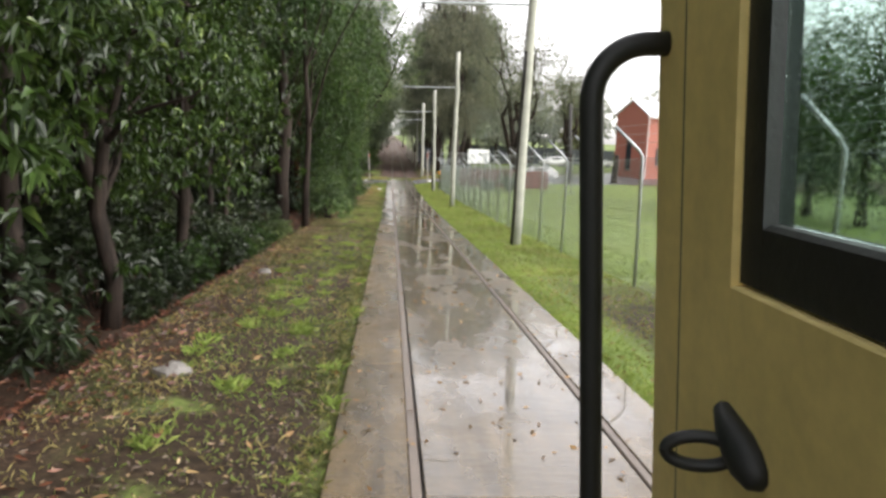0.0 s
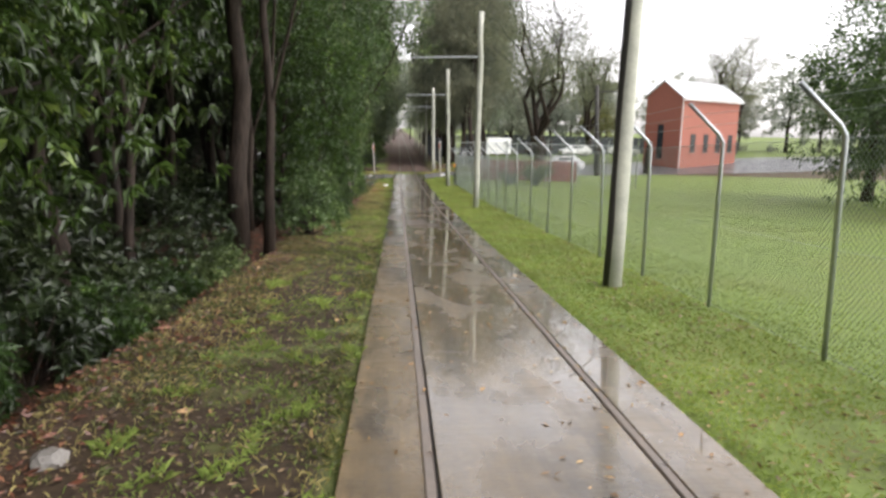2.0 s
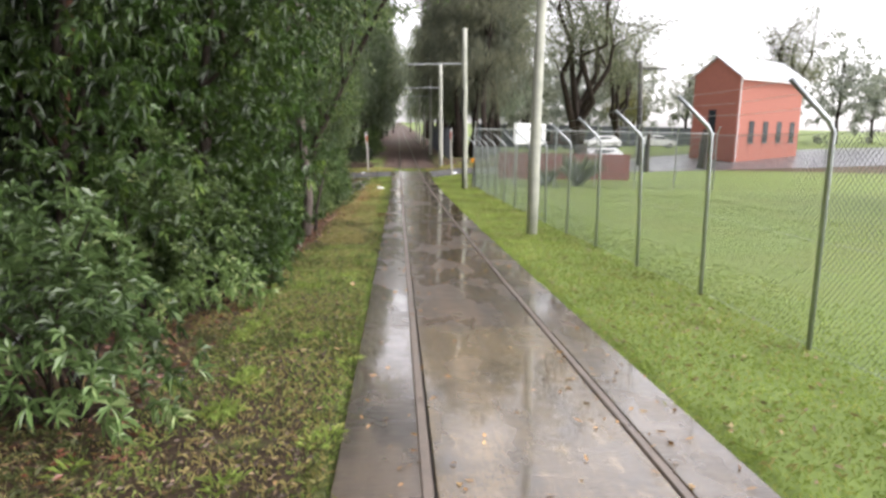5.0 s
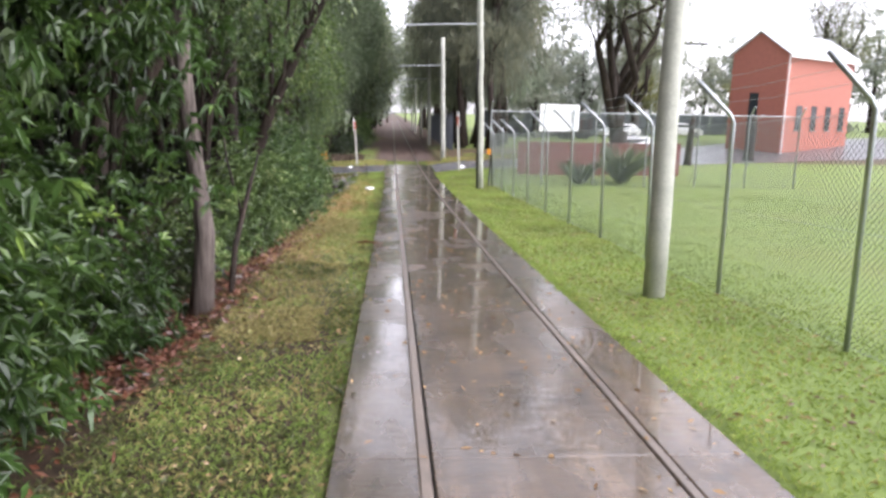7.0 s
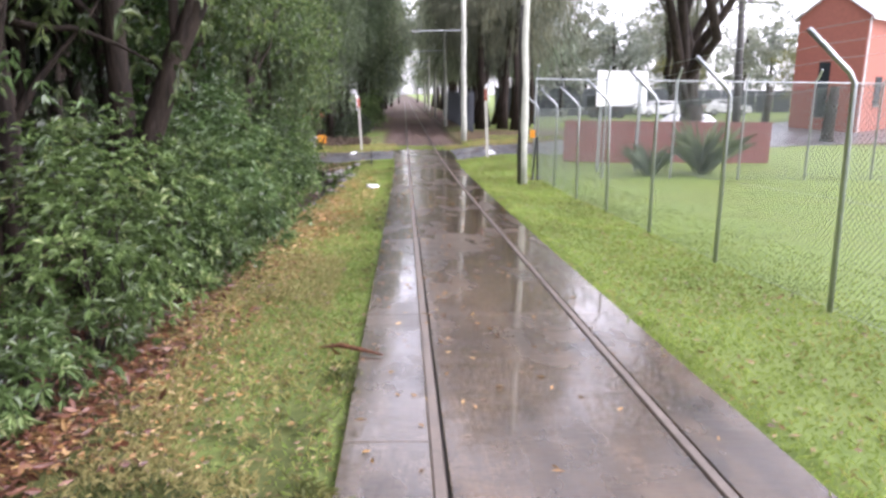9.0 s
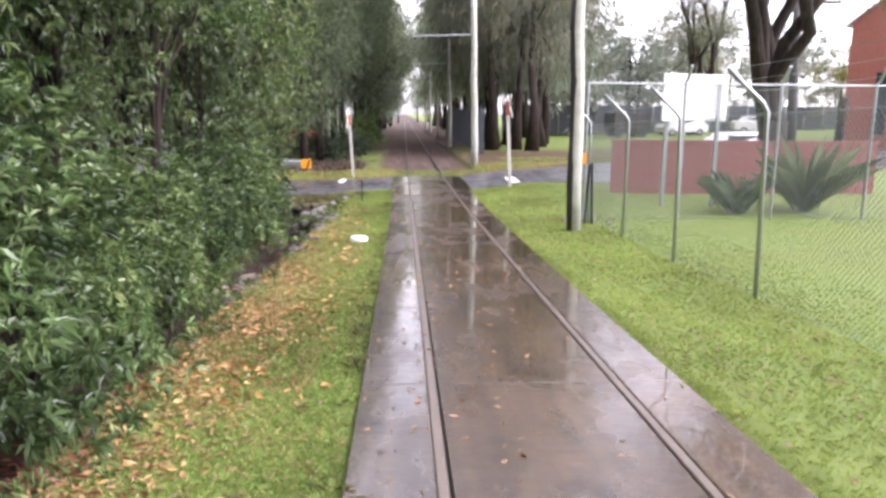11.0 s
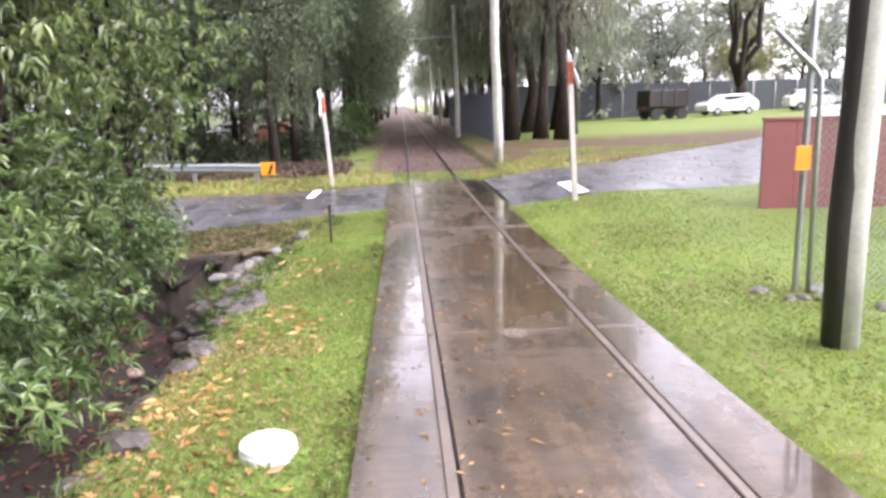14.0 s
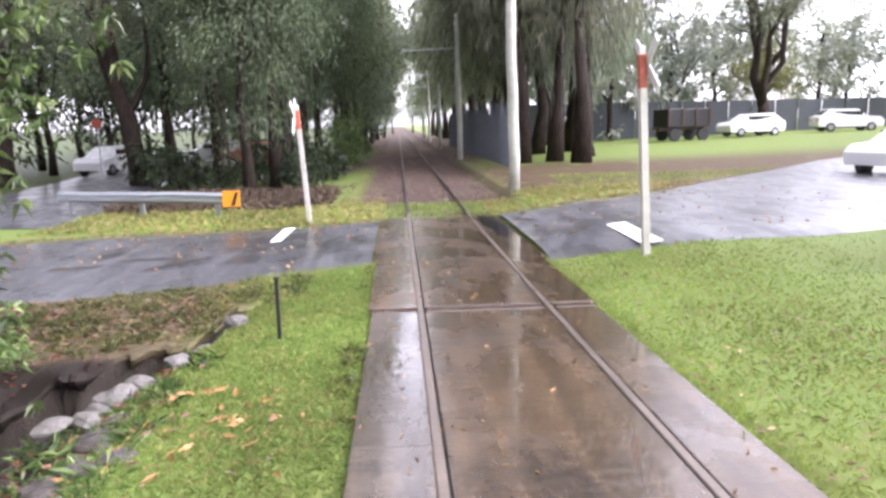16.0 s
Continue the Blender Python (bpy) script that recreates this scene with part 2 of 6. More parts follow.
M_STONE_ROSE = simple("pinkish_wet_stone", (0.26, 0.185, 0.15), 0.4, 0, 0.3, 5, 0.8, 0.5, 0.02)
M_STONE_WET = simple("dark_wet_stone", (0.085, 0.072, 0.063), 0.3, 0, 0.4, 4, 0.7, 0.5, 0.02)
M_BALLAST = simple("brown_ballast", (0.105, 0.070, 0.060), 0.6, 0, 0.4, 5, 0.8, 0.5, 0.02)
M_PALING = simple("weathered_slate_paling", (0.060, 0.066, 0.078), 0.7, 0, 0.35, 3, 0.5)
M_RAIL_DARK = simple("dark_rusty_rail", (0.040, 0.027, 0.021), 0.35, 0.4, 0.35, 5)
M_PUDDLE = simple("black_puddle", (0.014, 0.013, 0.013), 0.06, 0, 0.3, 4, 0.05)
M_CARWHITE = simple("white_car_paint", (0.75, 0.75, 0.75), 0.25, 0, 0.04, 2, 0.0)
M_CARGLASS = simple("dark_car_glass", (0.03, 0.035, 0.04), 0.08, 0, 0.1, 2, 0.0)
M_RUBBER = simple("black_rubber", (0.02, 0.02, 0.02), 0.7)
M_DARKWALL = simple("dark_grey_sheet_fence", (0.055, 0.062, 0.07), 0.6, 0, 0.2, 2)

L_BROAD = leafmat("broad_leaves", (0.014, 0.030, 0.009), (0.060, 0.112, 0.026), 0.33, 0.3, (0.24, 0.34, 0.075))
L_BUSH = leafmat("bush_leaves", (0.016, 0.036, 0.013), (0.158, 0.234, 0.082), 0.22, 0.26, (0.52, 0.58, 0.28))
L_MID = leafmat("olive_green_leaves", (0.012, 0.024, 0.010), (0.152, 0.212, 0.086), 0.30, 0.27, (0.50, 0.57, 0.26))
L_NEEDLE = leafmat("casuarina_needles", (0.075, 0.085, 0.066), (0.205, 0.218, 0.158), 0.5, 0.45, None, 0.8)
L_WALL = leafmat("pale_green_leaves", (0.070, 0.100, 0.062), (0.210, 0.262, 0.155), 0.4, 0.45, (0.32, 0.39, 0.21), 0.6)
L_GUM = leafmat("gum_leaves", (0.075, 0.092, 0.060), (0.190, 0.210, 0.130), 0.42, 0.3)
# far foliage: rain mist and haze put into these pale leaf colours
L_MIST = leafmat("far_leaves_paled_for_mist", (0.130, 0.155, 0.118), (0.290, 0.330, 0.235), 0.45, 0.5, None, 0.5)
L_FAR = leafmat("far_leaves_paled_for_haze", (0.19, 0.21, 0.18), (0.32, 0.34, 0.285), 0.5, 0.35, None, 0.4)
L_OLIVE = leafmat("yellow_green_leaves", (0.08, 0.09, 0.02), (0.20, 0.20, 0.05), 0.42, 0.3)
L_GRASS = leafmat("grass_blades", (0.140, 0.208, 0.048), (0.335, 0.432, 0.115), 0.5, 0.45, (0.50, 0.47, 0.18), 0.5)
L_WEED = leafmat("weed_leaves", (0.042, 0.055, 0.018), (0.160, 0.172, 0.056), 0.45, 0.3, (0.34, 0.29, 0.12), 0.4)
# gloom inside the wood put into a near-black leaf colour
L_DEEP = leafmat("leaves_darkened_for_shade", (0.010, 0.018, 0.008), (0.042, 0.062, 0.024), 0.4, 0.2, (0.09, 0.12, 0.04))
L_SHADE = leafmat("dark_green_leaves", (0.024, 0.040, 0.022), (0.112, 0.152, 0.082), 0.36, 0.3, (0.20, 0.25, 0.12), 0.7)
# third colour is a painted sparkle for leaves catching light
L_FRONT = leafmat("glossy_broad_leaves", (0.008, 0.018, 0.005), (0.055, 0.098, 0.021), 0.26, 0.2, (0.36, 0.48, 0.12))
L_RUST = leafmat("rust_red_leaves", (0.045, 0.018, 0.012), (0.165, 0.060, 0.034), 0.4, 0.1, (0.33, 0.165, 0.095), 0.4)
L_BRUSH = leafmat("dead_brown_stalks", (0.040, 0.026, 0.018), (0.125, 0.082, 0.056), 0.6, 0.1, (0.22, 0.16, 0.11), 0.4)
L_DRY = leafmat("dry_grass_blades", (0.23, 0.195, 0.075), (0.50, 0.425, 0.185), 0.55, 0.35, None, 0.3)
L_TAN = leafmat("tan_fallen_leaves", (0.15, 0.075, 0.030), (0.38, 0.215, 0.080), 0.45, 0.1, (0.56, 0.40, 0.19), 0.3)
L_FALLEN = leafmat("fallen_leaves", (0.075, 0.044, 0.026), (0.225, 0.145, 0.074), 0.4, 0.1, (0.48, 0.37, 0.20), 0.4)


def ground_material():
    m, n, l, p = mat("grass_and_earth")
    v = coords(n, l)
    sep = n.new("ShaderNodeSeparateXYZ")
    l.new(v, sep.inputs[0])

    def rng(sock, a, b):
        r = n.new("ShaderNodeMapRange")
        r.interpolation_type = "SMOOTHSTEP"
        r.inputs["From Min"].default_value = a
        r.inputs["From Max"].default_value = b
        l.new(sock, r.inputs["Value"])
        return r.outputs["Result"]

    def mul(a, b, op="MULTIPLY"):
        k = n.new("ShaderNodeMath")
        k.operation = op
        k.use_clamp = True
        for s, w in zip(k.inputs, (a, b)):
            if isinstance(w, (int, float)):
                s.default_value = w
            else:
                l.new(w, s)
        return k.outputs[0]

    wob = nz(n, l, v, 0.9, 5)
    fine = nz(n, l, v, 14.0, 4)
    grass = ramp(n, l, fine, ((0.3, (0.098, 0.140, 0.032)), (0.7, (0.180, 0.240, 0.060))))
    grass = mix(n, l, ramp(n, l, nz(n, l, v, 0.35, 4), ((0.45, 0.0), (0.75, 0.5))), grass, (0.15, 0.15, 0.042))
    dirt = ramp(n, l, fine, ((0.3, (0.013, 0.009, 0.006)), (0.7, (0.056, 0.038, 0.022))))
    litter = ramp(n, l, nz(n, l, v, 30.0, 3), ((0.3, (0.014, 0.010, 0.007)), (0.55, (0.045, 0.028, 0.018)), (0.75, (0.11, 0.070, 0.042))))
    scrub = ramp(n, l, fine, ((0.3, (0.022, 0.034, 0.010)), (0.7, (0.075, 0.095, 0.028))))
    # worn earth on the tree side near the start, litter under the trees
    worn = mul(mul(rng(sep.outputs[0], -1.15, -1.5), rng(sep.outputs[1], 48, 37)), rng(wob, 0.27, 0.45))
    c = mix(n, l, worn, grass, dirt)
    worn = mul(mul(rng(sep.outputs[0], 1.7, 2.3), rng(sep.outputs[0], 4.2, 3.4)), mul(rng(sep.outputs[1], 15, 9), rng(wob, 0.30, 0.48)))
    c = mix(n, l, worn, c, dirt)
    edge = n.new("ShaderNodeMath")
    edge.operation = "MULTIPLY_ADD"
    l.new(wob, edge.inputs[0])
    edge.inputs[1].default_value = 1.6
    l.new(sep.outputs[0], edge.inputs[2])
    shift = n.new("ShaderNodeMath")
    shift.operation = "MULTIPLY_ADD"
    l.new(mul(rng(sep.outputs[1], 41, 44), rng(sep.outputs[1], 49, 46)), shift.inputs[0])
    shift.inputs[1].default_value = -0.55
    l.new(edge.outputs[0], shift.inputs[2])
    wood = rng(shift.outputs[0], -2.0, -2.6)
    c = mix(n, l, mul(wood, rng(sep.outputs[1], 69.5, 68.0)), c, litter)
    c = mix(n, l, mul(rng(sep.outputs[0], -3.0, -5.5), rng(sep.outputs[1], 76.5, 79.0)), c, scrub)
    c = mix(n, l, mul(rng(sep.outputs[0], -14.0, -24.0), rng(wob, 0.35, 0.5)), c, scrub)
    bed = mul(rng(sep.outputs[1], 78.0, 80.0), mul(rng(sep.outputs[0], -2.7, -1.9), rng(sep.outputs[0], 3.0, 2.1)))
    wide = mul(rng(sep.outputs[1], 90.0, 102.0), mul(rng(sep.outputs[0], -6.0, -4.5), rng(sep.outputs[0], 6.0, 4.5)))
    bed = mul(mul(bed, wide, "MAXIMUM"), rng(wob, 0.25, 0.45))
    c = mix(n, l, bed, c, mix(n, l, 0.6, litter, (0.088, 0.056, 0.046)))
    bare = mul(mul(rng(sep.outputs[1], 77, 79), rng(sep.outputs[1], 95, 88)), rng(sep.outputs[0], 2.0, 3.0))
    c = mix(n, l, mul(bare, rng(wob, 0.27, 0.42)), c, mix(n, l, 0.55, dirt, (0.11, 0.075, 0.042)))
    # wet mud along the drain, darkened too for shade inside the pit
    mud_and_shade = mul(mul(rng(sep.outputs[0], -3.0, -3.25), rng(sep.outputs[0], -5.0, -4.6)), mul(rng(sep.outputs[1], 50, 58), rng(sep.outputs[1], 65.4, 65.1)))
    knoll = mul(mul(rng(sep.outputs[0], -2.7, -2.95), rng(sep.outputs[0], -9.0, -7.0)), mul(rng(sep.outputs[1], 65.0, 65.35), rng(sep.outputs[1], 70.0, 69.0)))
    c = mix(n, l, mul(knoll, 0.8), c, ramp(n, l, nz(n, l, v, 9.0, 5), ((0.3, (0.050, 0.038, 0.022)), (0.55, (0.130, 0.105, 0.055)), (0.75, (0.24, 0.19, 0.11)))))
    c = mix(n, l, mul(mud_and_shade, 0.85), c, (0.020, 0.016, 0.013))
    l.new(c, p.inputs["Base Color"])
    p.inputs["Specular IOR Level"].default_value = 0.18
    p.inputs["Roughness"].default_value = 0.7
    bump(n, l, p, mix(n, l, 0.5, fine, nz(n, l, v, 60, 3)), 0.45, 0.015)
    return m


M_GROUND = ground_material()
# damp earth, darkened further for the shade under the pit's lip
M_BANK = simple("damp_earth_shade_in_colour", (0.040, 0.030, 0.021), 0.75, 0, 0.4, 6, 1.0, 0.4, 0.03)


# ---- mesh tools ----
class Tris:
    """Collects vertices and triangles."""

    def __init__(self):
        self.v, self.f, self.n = [], [], 0

    def add(self, v, f):
        v = np.asarray(v, dtype=np.float64).reshape(-1, 3)
        f = np.asarray(f, dtype=np.int64).reshape(-1, 3)
        self.v.append(v)
        self.f.append(f + self.n)
        self.n += len(v)
        return self

    def quad(self, a, b, c, d):
        return self.add((a, b, c, d), ((0, 1, 2), (0, 2, 3)))

    def box(self, x0, x1, y0, y1, z0, z1, c=0.0):
        """A block; c chamfers its upper edges."""
        lo = [(x0, y0, z0), (x1, y0, z0), (x1, y1, z0), (x0, y1, z0)]
        md = [(x0, y0, z1 - c), (x1, y0, z1 - c), (x1, y1, z1 - c), (x0, y1, z1 - c)]
        up = [(x0 + c, y0 + c, z1), (x1 - c, y0 + c, z1), (x1 - c, y1 - c, z1), (x0 + c, y1 - c, z1)]
        rings = [lo, md, up] if c else [lo, md]
        v = [p for r in rings for p in r]
        f = [(0, 2, 1), (0, 3, 2)]
        for r in range(len(rings) - 1):
            for i in range(4):
                a, b = r * 4 + i, r * 4 + (i + 1) % 4
                f += [(a, b, b + 4), (a, b + 4, a + 4)]
        t = 4 * (len(rings) - 1)
        f += [(t, t + 1, t + 2), (t, t + 2, t + 3)]
        return self.add(v, f)

    def tube(self, pts, radii, seg=8, caps=True, wob=0.0, rs=None):
        pts = [Vector(p) for p in pts]
        if isinstance(radii, (int, float)):
            radii = [radii] * len(pts)
        v, f = [], []
        ref = Vector((0.31, 0.87, 0.12))
        for i, p in enumerate(pts):
            d = (pts[min(i + 1, len(pts) - 1)] - pts[max(i - 1, 0)]).normalized()
            if abs(d.dot(ref.normalized())) > 0.95:
                ref = Vector((0.9, -0.2, 0.3))
            s = d.cross(ref).normalized()
            u = d.cross(s)
            for k in range(seg):
                a = 2 * math.pi * k / seg
                r = radii[i] * (1 + (wob * (rs.rand() - 0.5) if rs is not None else 0))
                v.append(p + (s * math.cos(a) + u * math.sin(a)) * r)
        for i in range(len(pts) - 1):
            for k in range(seg):
                a, b = i * seg + k, i * seg + (k + 1) % seg
                f += [(a, b, b + seg), (a, b + seg, a + seg)]
        if caps:
            n = len(v)
            v += [pts[0], pts[-1]]
            e = (len(pts) - 1) * seg
            for k in range(seg):
                f += [(n, (k + 1) % seg, k), (n + 1, e + k, e + (k + 1) % seg)]
        return self.add([tuple(p) for p in v], f)

    def mesh(self, name, material, shade=False):
        v = np.concatenate(self.v)
        f = np.concatenate(self.f)
        me = bpy.data.meshes.new(name)
        me.vertices.add(len(v))
        me.vertices.foreach_set("co", v.astype(np.float32).ravel())
        me.loops.add(len(f) * 3)
        me.loops.foreach_set("vertex_index", f.astype(np.int32).ravel())
        me.polygons.add(len(f))
        me.polygons.foreach_set("loop_start", np.arange(0, len(f) * 3, 3, dtype=np.int32))
        me.update(calc_edges=True)
        me.polygons.foreach_set("use_smooth", np.full(len(f), shade, dtype=bool))
        me.materials.append(material)
        return me


def thing(name, label, category, group="", kind=""):
    return tagged(new(name), label, category, group, kind)


def part(name, tris, material, parent=None, label="", shade=False):
    ob = new(name, tris if isinstance(tris, bpy.types.Mesh) else tris.mesh(name, material, shade))
    ob.parent = parent
    if label:
        ob["label"] = label
    return ob


def leaves(t, pts, dirs, length, width, rs, droop=0.15, fold=0.25):
    """Folded diamond leaves at pts along dirs."""
    n = len(pts)
    dirs = dirs / np.linalg.norm(dirs, axis=1, keepdims=True)
    side = np.cross(dirs, rs.normal(size=(n, 3)) * 0.7 + np.array((0, 0, 1.0)))
    side /= np.linalg.norm(side, axis=1, keepdims=True) + 1e-9
    nor = np.cross(side, dirs)
    L = (length * (0.65 + 0.7 * rs.rand(n)))[:, None]
    W = (width * (0.7 + 0.6 * rs.rand(n)))[:, None]
    midp = pts + dirs * L * 0.5
    tip = pts + dirs * L - np.array((0, 0, 1.0)) * L * droop
    v = np.stack([pts, midp + side * W / 2 + nor * W * fold, tip, midp - side * W / 2 + nor * W * fold], 1).reshape(-1, 3)
    b = np.arange(n)[:, None] * 4
    f = np.concatenate([b + np.array((0, 1, 2)), b + np.array((0, 2, 3))], 1).reshape(-1, 3)
    return t.add(v, f)


# ---- ground: one sheet to the horizon ----
def ground_sheet():
    xs = [-2000, -600, -200, -90, -50, -35, -26, -20, -15, -11, -8.5, -7, -6]
    xs += list(np.arange(-5.2, -2.55, 0.055)) + list(np.arange(-2.5, 4.6, 0.14)) + [5, 5.6, 6.4, 7.5, 9, 11, 14, 18, 24, 32, 45, 70, 120, 300, 900, 2000]
    ys = [-2000, -300, -80, -40, -22, -14] + list(np.arange(-10, 44, 0.45)) + list(np.arange(44, 61, 0.2)) + list(np.arange(61, 69.5, 0.1))
    ys += list(np.arange(69.6, 90, 0.5)) + [92, 95, 98, 102, 107, 114, 122, 135, 150, 180, 220, 300, 500, 1000, 2500]
    V = np.array([(x, y, gz(x, y)) for y in ys for x in xs])
    nx, ny = len(xs), len(ys)
    j, i = np.meshgrid(np.arange(ny - 1), np.arange(nx - 1), indexing="ij")
    a = (j * nx + i).ravel()
    F = np.concatenate([np.stack([a, a + 1, a + nx + 1], 1), np.stack([a, a + nx + 1, a + nx], 1)])
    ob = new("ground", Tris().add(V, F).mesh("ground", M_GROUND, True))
    tagged(ob, "wet ground of grass, bare earth and leaf litter", "ground", kind="structure")


ground_sheet()

# ---- track: concrete slab with grooved-in rails ----
GAUGE = 0.742
slab = thing("track_slab", "wet brown concrete track slab with joints and stains", "pavement", kind="structure")


def slab_piece(x0, x1, y0, y1, mat_, parent, lift=0.0, name="slab_panel"):
    n = max(1, int((y1 - y0) / 1.0))
    t = Tris()
    c = 0.006
    V, F = [], []
    ys = [y0, y0 + c] + [y0 + (y1 - y0) * k / n for k in range(1, n)] + [y1 - c, y1]
    for k, y in enumerate(ys):
        e = c if k in (0, len(ys) - 1) else 0.0
        z = zp(y) + lift
        V += [(x0, y, z - 0.16), (x0, y, z - c), (x0 + c, y, z - e), (x1 - c, y, z - e), (x1, y, z - c), (x1, y, z - 0.16)]
    for k in range(len(ys) - 1):
        for s in range(5):
            a = k * 6 + s
            F += [(a, a + 1, a + 7), (a, a + 7, a + 6)]
    m = (len(ys) - 1) * 6
    for o, q in ((0, 1), (m, -1)):
        tri = [(o, o + 2, o + 1), (o, o + 3, o + 2), (o, o + 4, o + 3), (o, o + 5, o + 4)]
        F += [x if q > 0 else x[::-1] for x in tri]
    F = [x[::-1] for x in F]
    t.add(V, F)
    return part(name, t, mat_, parent)


def track_slab():
    rs = np.random.RandomState(4)
    y = -12.0
    k = 0
    while y < 66.08:
        y1 = min(y + 4.9 + 0.4 * rs.rand(), 66.13)
        if 66.13 - y1 < 2:
            y1 = 66.13
        ym = y + 2.2 + 0.6 * rs.rand()
        m_ = M_CONC_OCHRE if y < 24 else M_CONC
        m_edge = M_CONC_DULL if y < 19 else M_CONC_FILM
        slab_piece(-1.29, -0.779, y + 0.003, ym - 0.003, m_edge, slab, 0.006 * rs.rand() - 0.003)
        slab_piece(-1.29, -0.779, ym + 0.003, y1 - 0.003, m_edge, slab, 0.006 * rs.rand() - 0.003)
        slab_piece(-0.688, 0.688, y + 0.003, y1 - 0.003, m_, slab, 0.004 * rs.rand() - 0.002)
        slab_piece(0.779, 1.27, y + 0.003, y1 - 0.003, m_, slab, 0.004 * rs.rand() - 0.002)
        y = y1
        k += 1
    for a, b in ((66.375, 69.6), (69.61, 72.4), (72.41, 75.3)):
        w = 0.05 if a < 69 else 0.12
        slab_piece(-1.29 - w, -0.779, a, b, M_CONC, slab)
        slab_piece(-0.688, 0.688, a, b, M_CONC, slab)
        slab_piece(0.779, 1.27 + w, a, b, M_CONC, slab)


track_slab()


def along(name, profile, y0, y1, material, step=2.0, parent=None, shade=False):
    """A strip of constant section (x, z above the rail top) along the line."""
    n = max(1, int((y1 - y0) / step))
    V, F = [], []
    m = len(profile)
    for k in range(n + 1):
        y = y0 + (y1 - y0) * k / n
        V += [(x, y, zp(y) + z) for x, z in profile]
    for k in range(n):
        for s in range(m):
            a, b = k * m + s, k * m + (s + 1) % m
            F += [(a, a + m, b + m), (a, b + m, b)]
    for s in range(1, m - 1):
        F += [(0, s, s + 1), (n * m, n * m + s + 1, n * m + s)]
    return part(name, Tris().add(V, F), material, parent, "", shade)


for sx in (-1, 1):
    c = sx * GAUGE
    rail = thing("rail", "worn steel tram rail let into wet concrete", "rail", "running rails", "structure")
    head = [(c - 0.035, -0.05), (c - 0.035, -0.012), (c - 0.026, -0.004), (c + 0.026, -0.004), (c + 0.035, -0.012), (c + 0.035, -0.05)]
    along("rail_head", head[::-1], -12, 76.4, M_STEEL, 2.0, rail)
    along("rusty_rail_head", head[::-1], 76.4, 330, M_RAIL_DARK, 2.0, rail)
    foot = [(c - 0.012, -0.05), (c + 0.012, -0.05), (c + 0.012, -0.115), (c + 0.06, -0.13), (c + 0.06, -0.145), (c - 0.06, -0.145), (c - 0.06, -0.13), (c - 0.012, -0.115)]
    along("rail_web", foot, -12, 330, M_RAILSIDE, 2.0, rail)
    lo, hi = sorted((sx * 0.65, sx * 0.79))
    bedp = [(lo, -0.15), (lo, -0.055), (hi, -0.055), (hi, -0.15)]
    tagged(along("groove_bed", bedp[::-1], -12, 76, M_GROOVE, 2.0), "dark dirt in the rail groove", "track", kind="structure")

# drain across the slab
drain = thing("drain_channel", "steel grated drain channel across the concrete slab", "drain", kind="structure")
for y0 in (66.135, 66.33):
    t = Tris()
    for x0, x1 in ((-1.29, -0.80), (-0.67, 0.67), (0.80, 1.27)):
        t.box(x0, x1, y0, y0 + 0.035, zp(66.2) - 0.1, zp(66.2) + 0.006, 0.004)
    part("drain_edge", t, M_STEEL, drain)
t = Tris().box(-1.29, 1.27, 66.17, 66.33, zp(66.2) - 0.13, zp(66.2) - 0.07)
part("drain_bed", t, M_GROOVE, drain)
for k in range(60):
    x = -1.29 + k * 0.0435
    if 0.66 < abs(x) < 0.80:
        continue
    part("grate_bar", Tris().box(x, x + 0.016, 66.17, 66.33, zp(66.2) - 0.06, zp(66.2) - 0.003), M_RAILSIDE, drain)

# pale repair in the slab, white lid on the grass
t = Tris()
ang = [2 * math.pi * k / 9 for k in range(9)]
pz = zp(59.8) + 0.004
t.add([(0.01, 59.8, pz)] + [(0.01 + 0.12 * math.cos(a) * (1 + 0.15 * math.sin(3 * a)), 59.8 + 0.17 * math.sin(a), pz) for a in ang], [(0, 1 + k, 1 + (k + 1) % 9) for k in range(9)])
tagged(new("concrete_patch", t.mesh("concrete_patch", M_CONC_PALE)), "pale mortar patch in the concrete slab", "patch", kind="structure")
lid = thing("pit_lid", "round white lid lying on the grass", "lid")
lz = gz(-1.8, 57.68) + 0.05
part("cover", Tris().tube([(-1.8, 57.68, lz), (-1.8, 57.68, lz + 0.035), (-1.8, 57.68, lz + 0.045)], [0.165, 0.165, 0.15], 24), M_WHITE, lid)
part("rim", Tris().tube([(-1.8, 57.68, lz - 0.08), (-1.8, 57.68, lz)], [0.17, 0.17], 24), M_WHITE, lid)

# ---- road across the line ----

def road():
    for name, a, b in (("road", 0, 8), ("road", 8, 17)):
        V, F = [], []
        seg = []
        for k in range(a, b):
            p, q = Vector(NEAR[k]), Vector(FAR[k])
            seg.append((p, q))
        cols = []
        for k in range(len(seg) - 1):
            for u in (0, 0.25, 0.5, 0.75):
                cols.append((seg[k][0].lerp(seg[k + 1][0], u), seg[k][1].lerp(seg[k + 1][1], u)))
        cols.append(seg[-1])
        m = 9
        for p, q in cols:
            for w in range(m):
                r = p.lerp(q, w / (m - 1))
                e = -0.05 if w in (0, m - 1) else 0.0
                V.append((r.x, r.y, gz(r.x, r.y) + 0.055 + e + 0.03 * math.sin(math.pi * w / (m - 1))))
        for k in range(len(cols) - 1):
            for w in range(m - 1):
                i = k * m + w
                F += [(i, i + m, i + m + 1), (i, i + m + 1, i + 1)]
        tagged(new(name, Tris().add(V, [f[::-1] for f in F]).mesh(name, M_ASPH, True)), "wet dark asphalt road crossing the tram line", "road", kind="structure")


road()


